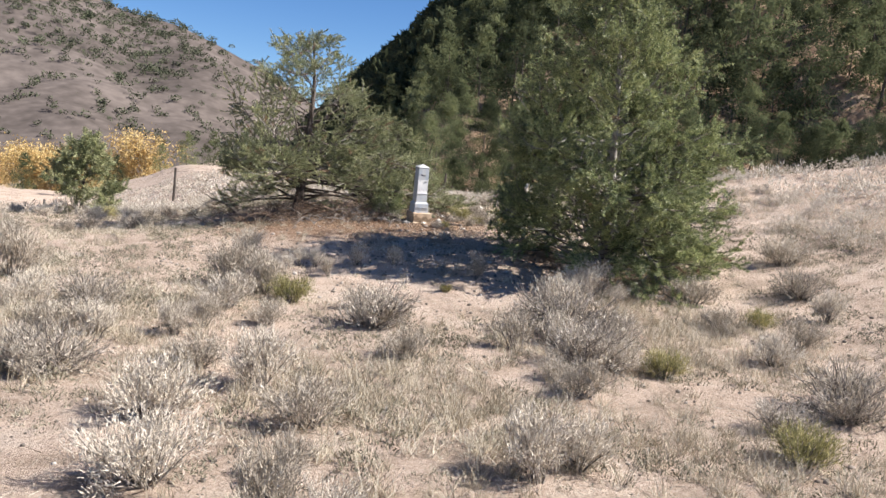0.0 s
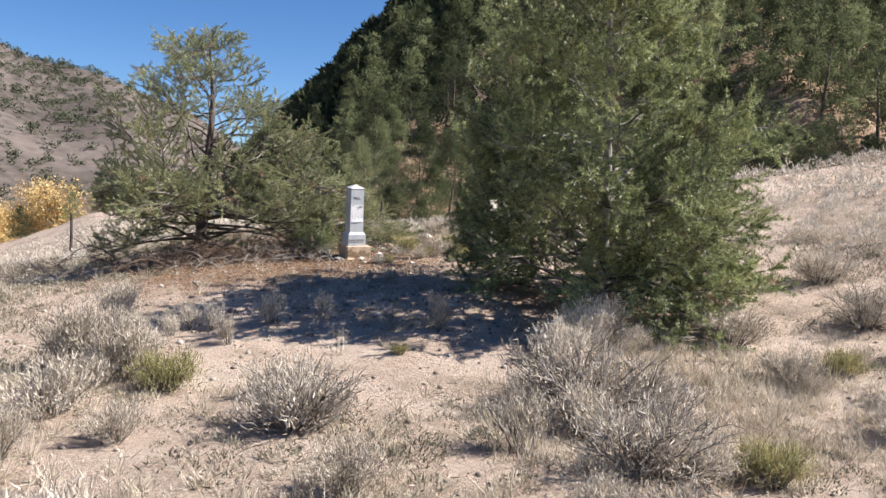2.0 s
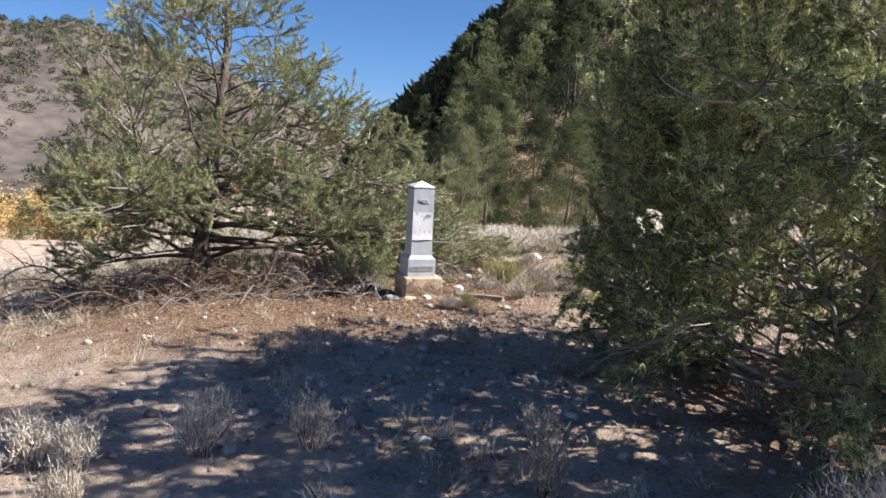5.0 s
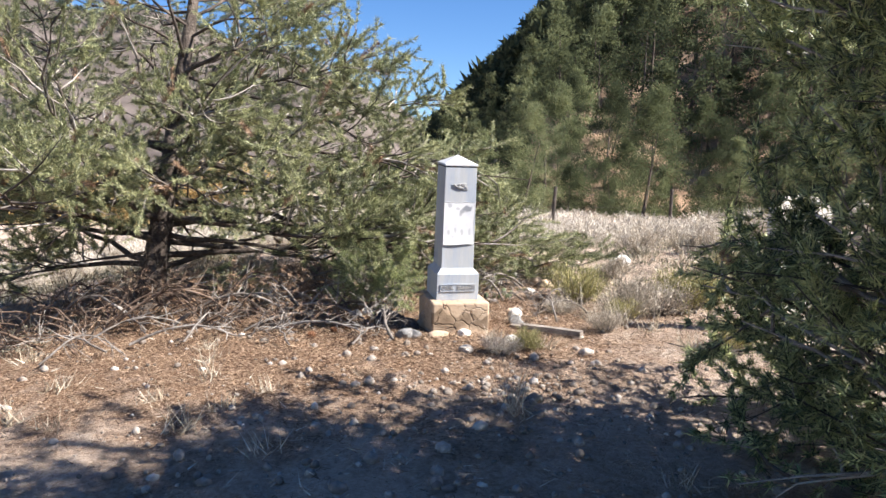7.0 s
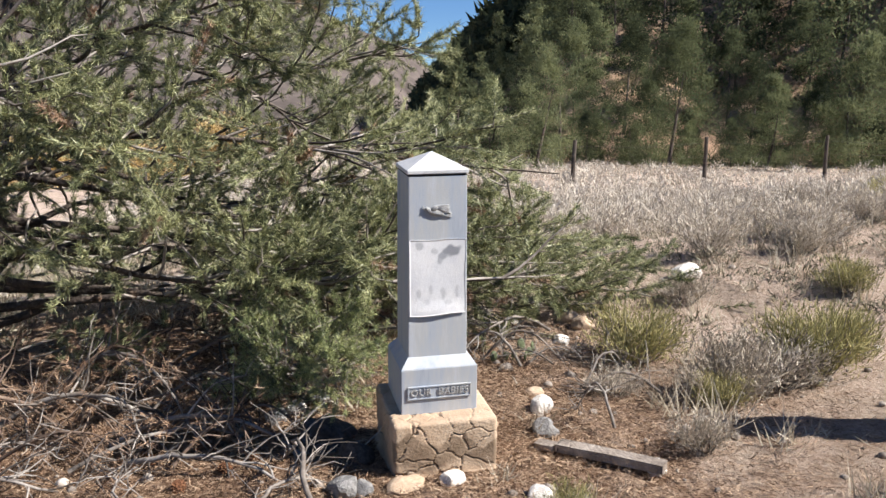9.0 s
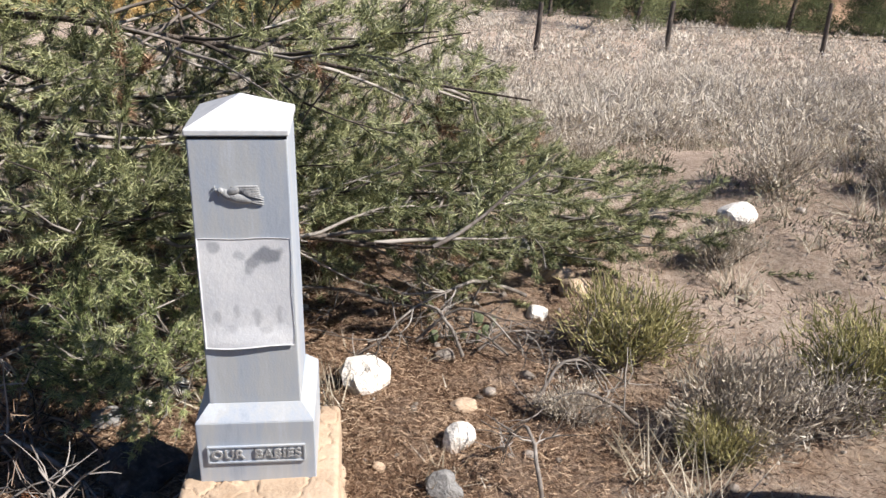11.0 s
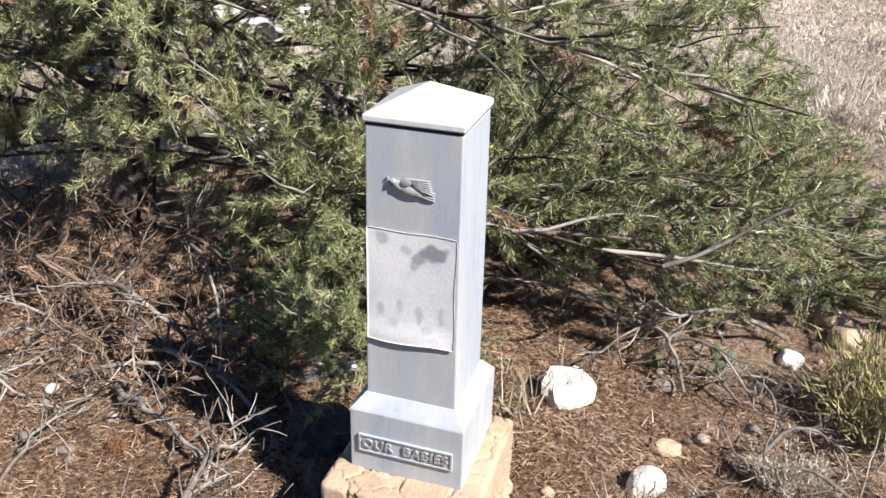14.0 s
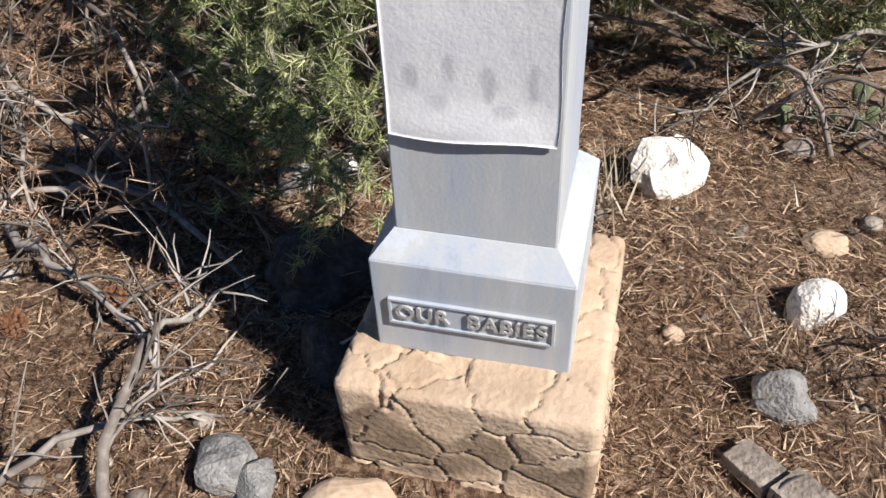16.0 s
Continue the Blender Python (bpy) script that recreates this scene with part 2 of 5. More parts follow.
def ground(x, y):
    """Height of the ground: a low mound under the grave, a bank on one side, a meadow behind and a steep hill."""
    x, y = np.asarray(x, float), np.asarray(y, float)
    r = np.hypot(x - 0.3, y)
    east = smooth((x + 4.5) / 4)
    z = -0.80 * (1 - np.exp(-(r / 5.0) ** 2)) * (1 - 0.78 * smooth((y + 0.3) / 3.5) * east)
    z = z + 0.22 * smooth((y - 0.2) / 2.2) * np.exp(-(np.maximum(y - 2.2, 0) / 7) ** 2) * east - 0.09 * smooth(-y / 2.6) * np.exp(-(r / 5.0) ** 2)
    z = z + 3.0 * smooth((x - 0.3) / 15) * smooth((9 - y) / 10)
    z = z - 0.05 * smooth((y - 6) / 8)
    z = z - 2.0 * smooth((y - 5) / 16) * smooth((-x - 1.5) / 8) - 2.5 * smooth((y - 45) / 40) * smooth((12 - x) / 12)
    z = z + 0.03 * ripple(x, y, 0.9) * smooth(r / 2) + 0.012 * ripple(x + 5, y - 3, 0.31)
    d1, d2 = hill_depth(x, y)
    d1 = d1 + 1.6 * np.sin(x * 0.21 + 1) + 0.7 * np.sin(x * 0.6)
    u1, u2 = np.maximum(d1, 0), np.maximum(d2, 0)
    h1, h2 = 0.62 * u1 + 0.006 * np.minimum(u1, 60) ** 2, 1.05 * u2
    h = h1 * h2 / (h1 ** 3 + h2 ** 3 + 1e-6) ** (1 / 3)
    h = np.minimum(h, 70) * (1 - 0.8 * smooth((u1 - 110) / 120)) * (1 - smooth((x - 110) / 90))
    return z + h * (1 + 0.07 * ripple(x, y, 7.0)) + 0.4 * smooth(h / 3) * ripple(x, y, 1.7)


def gz(x, y):
    return float(ground(x, y))


def build_ground():
    n = 340
    u = np.linspace(-1, 1, n)
    xs = 1.5 * np.sinh(u * math.asinh(900 / 1.5))
    ys = xs - 1.5
    X, Y = np.meshgrid(xs, ys, indexing="ij")
    Z = ground(X, Y)
    near = smooth(1 - np.hypot(X, Y) / 14)
    Z = Z + near * 0.006 * rng.normal(size=Z.shape)
    V = np.stack([X, Y, Z], -1).reshape(-1, 3)
    i, j = np.meshgrid(np.arange(n - 1), np.arange(n - 1), indexing="ij")
    q = i * n + j
    F = np.stack([q, q + n, q + n + 1, q + 1], -1).reshape(-1, 4)
    # surface kinds: needle litter round the pinyon, dry meadow soil, red-brown hill scree
    litter = smooth(1.35 - np.hypot((X + 1.2) / 3.0, (Y - 0.35) / 2.3)) + 0.8 * smooth(1.2 - np.hypot(X - 1.8, Y + 3.3) / 1.9)
    d1, d2 = hill_depth(X, Y)
    hill = smooth((np.minimum(d1, d2 * 1.5) + 2.5) / 3)
    m = bpy.data.materials.new("dry_soil")
    m.use_nodes = True
    nn, l = m.node_tree.nodes, m.node_tree.links
    b = nn["Principled BSDF"]
    b.inputs["Roughness"].default_value = 0.97
    b.inputs["Specular IOR Level"].default_value = 0.1
    tc = nn.new("ShaderNodeTexCoord")

    def noise_node(scale, detail=6, rough=0.6):
        t = nn.new("ShaderNodeTexNoise")
        t.inputs["Scale"].default_value, t.inputs["Detail"].default_value, t.inputs["Roughness"].default_value = scale, detail, rough
        l.new(tc.outputs["Object"], t.inputs["Vector"])
        return t.outputs[0]

    def ramp(fac, stops):
        r = nn.new("ShaderNodeValToRGB")
        while len(r.color_ramp.elements) < len(stops):
            r.color_ramp.elements.new(0.5)
        for e, (p, c) in zip(r.color_ramp.elements, stops):
            e.position, e.color = p, (*c, 1)
        l.new(fac, r.inputs[0])
        return r.outputs[0]

    def mixed(fac, a, c):
        k = nn.new("ShaderNodeMix")
        k.data_type = "RGBA"
        l.new(fac, k.inputs[0])
        l.new(a, k.inputs[6])
        l.new(c, k.inputs[7])
        return k.outputs[2]

    def attr(name):
        k = nn.new("ShaderNodeAttribute")
        k.attribute_name = name
        return k.outputs["Fac"]

    def sharpen(fac, jitter):
        k = nn.new("ShaderNodeMath")
        k.operation = "MULTIPLY_ADD"
        l.new(fac, k.inputs[0])
        k.inputs[1].default_value = 1.6
        j2 = nn.new("ShaderNodeMath")
        j2.operation = "MULTIPLY_ADD"
        l.new(jitter, j2.inputs[0])
        j2.inputs[1].default_value, j2.inputs[2].default_value = 3.2, -2.0
        l.new(j2.outputs[0], k.inputs[2])
        k.use_clamp = True
        return k.outputs[0]

    soil = ramp(noise_node(1.3, 10, 0.7), [(0.34, (0.17, 0.125, 0.09)), (0.44, (0.42, 0.31, 0.23)), (0.52, (0.60, 0.455, 0.36)), (0.66, (0.68, 0.56, 0.455))])
    grit = ramp(noise_node(38, 6, 0.75), [(0.36, (0.18, 0.135, 0.105)), (0.5, (0.44, 0.35, 0.275)), (0.66, (0.64, 0.56, 0.47))])
    half = nn.new("ShaderNodeValue")
    half.outputs[0].default_value = 0.5
    base = mixed(half.outputs[0], soil, grit)
    litter_c = ramp(noise_node(60, 5, 0.8), [(0.36, (0.055, 0.032, 0.021)), (0.5, (0.245, 0.15, 0.095)), (0.63, (0.54, 0.39, 0.27))])
    base = mixed(sharpen(attr("litter"), noise_node(3.5, 8, 0.7)), base, litter_c)
    scree = ramp(noise_node(0.35, 10, 0.7), [(0.35, (0.18, 0.115, 0.075)), (0.5, (0.36, 0.245, 0.165)), (0.68, (0.47, 0.345, 0.25))])
    base = mixed(attr("hill"), base, scree)
    l.new(base, b.inputs["Base Color"])
    bump = nn.new("ShaderNodeBump")
    bump.inputs["Strength"].default_value, bump.inputs["Distance"].default_value = 1.0, 0.05
    l.new(noise_node(26, 10, 0.75), bump.inputs["Height"])
    l.new(bump.outputs[0], b.inputs["Normal"])
    me = fast_mesh("ground", V, F, [m], shade=True)
    for name, values in (("litter", litter), ("hill", hill)):
        me.attributes.new(name, "FLOAT", "POINT").data.foreach_set("value", np.clip(values, 0, 1).astype(np.float32).ravel())
    tagged(new("ground", me), "dry tan soil mound with needle litter and gravel", "ground", kind="structure")


build_ground()


def build_far_hill():
    """The grey-brown hill across the valley, its crest falling to one side."""
    az = np.radians(np.linspace(-75, 34, 120))
    crest = np.interp(np.degrees(az), [-75, -40, -22, -18, -10, -7, -4, -1.6, 1.7, 4.3, 8.2, 11, 15, 22, 34], [74, 70, 54, 49, 40.5, 42, 40.5, 37, 34.5, 30, 23, 16, 9, 5, 2])
    ts = np.linspace(0, 1, 46)
    A, T = np.meshgrid(az, ts, indexing="ij")
    C = np.repeat(crest[:, None], len(ts), 1)
    R = 118 + 150 * T
    X, Y = R * np.sin(A) - 3, R * np.cos(A) - 12
    prof = np.where(T < 0.86, (T / 0.86) ** 1.15, 1 - ((T - 0.86) / 0.14) ** 2 * 0.5)
    Z = -6 + (C + 6) * prof
    gully = ripple(A * 260, Y * 0.25, 9.0)
    Z = Z + gully * 2.2 * np.sin(np.pi * T) + 0.9 * ripple(X, Y, 5.0) * np.sin(np.pi * T)
    n, k = A.shape
    i, j = np.meshgrid(np.arange(n - 1), np.arange(k - 1), indexing="ij")
    q = i * k + j
    F = np.stack([q, q + k, q + k + 1, q + 1], -1).reshape(-1, 4)
    V = np.stack([X, Y, Z], -1).reshape(-1, 3)
    mat = material("far_hill_scree", [(0.062, 0.053, 0.047), (0.105, 0.088, 0.079), (0.158, 0.132, 0.118)], 0.04, 1.0, 0.5, 0.6, fine=0.6, spec=0.0)
    tagged(new("far_hill", fast_mesh("far_hill", V, F, [mat], shade=True)), "grey-brown scree hill dotted with dark shrubs", "hill", kind="structure")
    # shrubs: clumps of leaf blades, thicker on the upper and outer slopes
    g = np.random.default_rng(3)
    pi = g.integers(0, n - 1, 26000)
    pj = g.integers(0, k - 3, 26000)
    keep = g.random(26000) < 0.10 + 0.75 * smooth((ts[pj] - 0.35) / 0.4) * smooth((np.radians(6) - az[pi]) / 0.12)
    pi, pj = pi[keep], pj[keep]
    P = np.stack([X[pi, pj], Y[pi, pj], Z[pi, pj]], -1) + g.normal(size=(len(pi), 3)) * [1.2, 1.2, 0]
    size = g.uniform(0.7, 1.7, len(P))
    c = 40
    base = np.repeat(P, c, 0) + unit(g.normal(size=(len(P) * c, 3))) * np.repeat(size, c)[:, None] * [0.55, 0.55, 0.35]
    base[:, 2] += np.repeat(size, c) * 0.45
    way = unit(g.normal(size=base.shape) + [0, 0, 0.5])
    v, f = blades(base, way, np.repeat(size, c) * g.uniform(0.2, 0.45, len(base)), np.repeat(size, c) * 0.17, g)
    tagged(new("hill_shrubs", fast_mesh("hill_shrubs", v, f, [M["juniper_far"]])), "dark juniper shrubs scattered over the far scree slope", "shrubs", kind="stuff")


build_far_hill()


# ---- trees ----
def conifer(name, height, reach, limbs, seed, needle, bark, lean=(0, 0), trunk_r=0.11, subs=13, twigs=6, per=5, count=15,
            n_len=0.07, n_wid=0.0075, extra=(), rise=0.0, low=0.08, label="", category="pine tree", place=(0, 0), tip_dead=0.0, thin=0.2, clear=None, bare=0.15, tuft_from=0.2, fan=0.7):
    """A pine: tapered crooked trunk, limbs that fork twice, needle tufts along the twigs of each limb."""
    g = np.random.default_rng(seed)
    x, y = place
    thing = empty(name, x, y, gz(x, y) - 0.06)
    trunk = wander((0, 0, 0), (lean[0], lean[1], height), math.hypot(height, *lean), 12, 0.035, g)
    wood = tube(trunk, np.linspace(trunk_r, trunk_r * 0.1, 12) * (1 + 0.35 * (np.arange(12) == 0)), 9)
    child("trunk", fast_mesh("trunk", *wood, [bark], shade=True), thing)
    lines = []
    golden = g.uniform(0, 6)
    for i in range(limbs):
        h = low + (0.97 - low) * (i + g.uniform(0, 0.8)) / limbs
        golden += 2.4 + g.normal() * 0.35
        lines.append((h, golden, reach(h) * g.uniform(0.7, 1.06), rise + 0.65 * h + g.normal() * 0.1))
    lines = [(*one, twigs) for one in lines] + [(*one[:4], one[4] if len(one) > 4 else twigs) for one in extra]
    for h, ang, length, up, many in lines:
        k = h * 11
        i0 = min(int(k), 10)
        start = trunk[i0] * (1 - (k - i0)) + trunk[i0 + 1] * (k - i0)
        way = np.array([math.cos(ang), math.sin(ang), up])
        line = wander(start, way, length, 9, 0.09 if many > twigs else 0.2, g, 0.012)
        floor_z = ground(line[:, 0] + x, line[:, 1] + y) - gz(x, y) + 0.12
        line[:, 2] = np.maximum(line[:, 2], floor_z)
        if clear is not None:
            bad = np.nonzero(clear(line[:, 0] + x, line[:, 1] + y, line[:, 2] + gz(x, y)))[0]
            if len(bad):
                if bad[0] < 4:
                    continue
                cut = (bad[0] - 0.6) / 8
                line = np.stack([np.interp(np.linspace(0, cut, 9), np.linspace(0, 1, 9), line[:, k2]) for k2 in range(3)], -1)
                length *= cut
        r0 = trunk_r * thin * (1 - 0.7 * h) * min(1.4, length / 1.2 + 0.25)
        wood, fine_wood, tp, tw = [tube(line, np.linspace(r0, 0.003, 9), 5)], [], [], []
        ns = max(4, int(subs * length / reach(0.3) * (1.6 if many > twigs else 1)))
        for s in range(ns):
            f = bare + 0.05 + (0.95 - bare) * (s + g.uniform(0, 0.9)) / ns
            a = min(f, 0.99) * 8
            ia = int(a)
            p0 = line[ia] * (1 - a + ia) + line[min(ia + 1, 8)] * (a - ia)
            dirl = unit(line[min(ia + 1, 8)] - line[ia])
            side = unit(np.cross(dirl, [0, 0, 1])) * (1 if s % 2 else -1)
            sub = wander(p0, dirl * 0.7 + side * g.uniform(0.4, 1.0) + [0, 0, g.uniform(-0.3, 0.5)], length * (0.46 - 0.28 * f) * g.uniform(0.7, 1.2) + 0.10, 6, 0.18, g, 0.03)
            if clear is not None and clear(sub[:, 0] + x, sub[:, 1] + y, sub[:, 2] + gz(x, y)).any():
                continue
            fine_wood.append(tube(sub, np.linspace(r0 * 0.3 + 0.0015, 0.0018, 6), 4))
            for t in range(many):
                ft = (bare + (1 - bare) * (t + g.random()) / many) * 4.99
                it = int(ft)
                q = sub[it] * (1 - ft + it) + sub[it + 1] * (ft - it)
                d2 = unit(unit(sub[it + 1] - sub[it]) + g.normal(size=3) * 0.6 + [0, 0, 0.15])
                lt = g.uniform(0.12, 0.28)
                if clear is not None and clear(*(q + d2 * (lt + n_len) + [x, y, gz(x, y)])):
                    continue
                fine_wood.append(tube(np.array([q, q + d2 * lt]), [0.0024, 0.0012], 3))
                for e in np.linspace(tuft_from, 1.0, per):
                    tp.append(q + d2 * lt * e)
                    tw.append(d2)
        if not tp:
            continue
        if not fine_wood:
            continue
        heavy, light = merge(wood), merge(fine_wood)
        wv, wf = merge([heavy, light])
        limb = child("limb", fast_mesh("limb", wv, wf, [bark, M["twig_grey"]], np.repeat([0, 1], [len(heavy[1]), len(light[1])])), thing)
        tp, tw = np.array(tp), np.array(tw)
        v, f = tufts(tp, tw, count, n_len, n_wid, fan, g)
        slots = np.repeat((g.random(len(tp) // per) < tip_dead).astype(int), count * per)
        child("foliage", fast_mesh("foliage", v, f, [needle, M["dead_needle"]], slots), limb)
    return tagged(thing, label, category)


def reach_a(h):
    return float(np.interp(h, [0, 0.1, 0.3, 0.55, 0.8, 1], [1.7, 2.0, 1.95, 1.5, 0.85, 0.2]))


def reach_b(h):
    return float(np.interp(h, [0, 0.1, 0.25, 0.45, 0.65, 0.8, 0.92, 1], [1.7, 1.95, 1.92, 1.55, 1.15, 0.8, 0.42, 0.12]))


def off_grave(x, y, z):
    """Space round the gravestone and the walker that the pinyon leaves free."""
    return ((x > -0.36) & (y < 0.34)) | ((x > -0.1) & (y < 0.6) & (z > 0.45)) | ((y < 0.2) & (z > 0.55) & (x > -1.6)) | ((x < -0.62) & (y < 0.95) & (z < 0.42)) \
        | (z > np.interp(x, [-0.9, -0.25, 0.15, 0.5, 0.66, 1.0, 1.2], [3.5, 2.25, 1.88, 1.5, 1.2, 0.75, 0.6])) | (x < -3.45) | ((x > 0.05) & (y < 0.95) & (z < 0.5))


def off_path(x, y, z):
    """Space along the walked line, and towards the grave, that the pine leaves free."""
    px = np.interp(y, [-15, -8, -5, -2.6], [-5.1, -2.2, -1.05, -0.45])
    return (0.588 * (y + 4.0) - 0.809 * (x + 0.8) > 0.22 - 0.22 * smooth((z - 0.7) / 0.8) + 0.13 * np.sin(z * 4.3 + 0.6) + 0.08 * np.sin(z * 9.1 + x * 5)) | (x - px < 0.85)


# long low limbs of the pinyon that spread behind and beside the gravestone
low_limbs = [(0.12, -0.02, 3.2, 0.05, 9), (0.15, 0.07, 3.3, 0.03, 9), (0.2, -0.05, 3.1, -0.02, 9), (0.24, 0.10, 3.2, -0.03, 9), (0.33, -0.06, 2.9, -0.08, 9), (0.18, 0.32, 2.7, 0.10, 7), (0.40, 0.05, 2.7, 0.0, 8),
             (0.09, -0.5, 1.6, -0.05, 8), (0.2, -0.42, 1.8, -0.08, 8), (0.3, -0.25, 2.1, 0.02, 8), (0.5, -0.1, 2.0, 0.15), (0.52, 0.2, 2.0, 0.12),
             (0.3, -0.9, 1.3, 0.05, 7), (0.4, -1.25, 1.2, 0.05, 7), (0.25, -1.6, 1.2, 0.05, 7), (0.45, -0.6, 1.5, 0.1, 7), (0.3, -2.2, 1.3, 0.05, 7), (0.22, -2.7, 1.5, 0.0, 7), (0.35, 2.9, 1.7, 0.05, 7), (0.1, 2.75, 1.5, 0.02, 7), (0.16, 3.2, 1.5, 0.0, 7), (0.2, 2.4, 1.6, 0.02, 7), (0.13, 3.6, 1.4, 0.0, 7), (0.25, 3.9, 1.4, -0.03, 7)]
conifer("pinyon_tree", 3.55, reach_a, 60, 11, M["needle"], M["bark"], lean=(0.5, 0.4), trunk_r=0.1,
        n_len=0.042, n_wid=0.0034, count=31, per=6, twigs=5, tuft_from=0.3, fan=0.66, thin=0.19, clear=off_grave, extra=low_limbs, place=(-1.97, 1.33), low=0.09, tip_dead=0.03, bare=0.3, label="spreading pinyon pine with dead lower twigs beside the gravestone")
side_limbs = [(0.03 + 0.022 * i, 1.7 + 1.0 * ((i * 0.618) % 1), 1.9 + 0.3 * ((i * 0.37) % 1), 0.02 + 0.015 * i) for i in range(20)]
side_limbs += [(0.03 + 0.017 * i, -2.6 + 3.3 * ((i * 0.618) % 1), 1.5 + 0.4 * ((i * 0.37) % 1), 0.0 + 0.015 * i) for i in range(22)]
conifer("pine_tree", 4.15, reach_b, 66, 23, M["needle_b"], M["bark_grey"], lean=(-0.62, -1.31), trunk_r=0.085, extra=side_limbs, subs=13, twigs=7, per=4, count=28, n_len=0.052, n_wid=0.0066, tuft_from=0.3, fan=0.85, thin=0.2, clear=off_path,
        place=(1.87, -3.38), low=0.02, rise=0.05, tip_dead=0.004, bare=0.27, label="bushy green pine with branches down to the ground")


def reach_c(h):
    return float(np.interp(h, [0, 0.3, 0.7, 1], [0.85, 1.0, 0.6, 0.1]))


conifer("young_pinyon_tree", 1.75, reach_c, 34, 57, M["needle"], M["bark"], trunk_r=0.05, subs=8, twigs=5, per=4, count=14, n_len=0.09, n_wid=0.012,
        place=(-6.0, 7.0), low=0.05, rise=0.2, label="small round pinyon at the edge of the meadow")


def reach_d(h):
    return float(np.interp(h, [0, 0.3, 0.7, 1], [0.2, 0.27, 0.2, 0.06]))


def off_stone(x, y, z):
    """Space of the plinth and the shaft."""
    return (x > -0.26) & (y < 0.30)


conifer("pinyon_sapling", 0.31, reach_d, 18, 63, M["needle_b"], M["bark"], trunk_r=0.014, subs=4, twigs=3, per=4, count=46, n_len=0.034, n_wid=0.0022, tuft_from=0.4, fan=1.0, thin=0.4, lean=(0.06, -0.05), clear=off_stone,
        place=(-0.47, 0.52), low=0.1, rise=0.1, label="low pinyon sapling growing beside the plinth")


def hill_tree_mesh(seed, height, spread, tris=3000, long=0.19, wide=0.085):
    """Trunk and crown meshes of a distant pinyon or juniper."""
    g = np.random.default_rng(seed)
    trunk = tube(wander((0, 0, -0.4), (g.normal() * 0.05, g.normal() * 0.05, 1), height * 0.75, 6, 0.04, g), np.linspace(height * 0.018, 0.012, 6), 5)
    centres, sizes = [], []
    for i in range(84):
        h = g.uniform(0.05, 1.0) ** 1.15
        r = spread * float(np.interp(h, [0.06, 0.22, 0.6, 1.0], [0.95, 1.0, 0.68, 0.08])) * math.sqrt(g.uniform(0.08, 1))
        a = g.uniform(0, 2 * np.pi)
        centres.append((r * math.cos(a), r * math.sin(a), h * height))
        sizes.append(spread * g.uniform(0.2, 0.34) * (1.1 - 0.4 * h))
    centres, sizes = np.array(centres), np.array(sizes)
    c = tris // len(centres)
    base = np.repeat(centres, c, 0) + unit(g.normal(size=(len(centres) * c, 3))) * (np.repeat(sizes, c) * g.uniform(0.3, 1, len(centres) * c))[:, None] * [1, 1, 0.75]
    way = unit(g.normal(size=base.shape) * 0.8 + [0, 0, 0.6] + unit(base - np.repeat(centres, c, 0)) * 0.8)
    crown = blades(base, way, np.full(len(base), long) * g.uniform(0.6, 1.3, len(base)), wide, g)
    return fast_mesh("trunk", *trunk, [M["bark"]]), fast_mesh("crown", *crown, [M["needle_far"]])


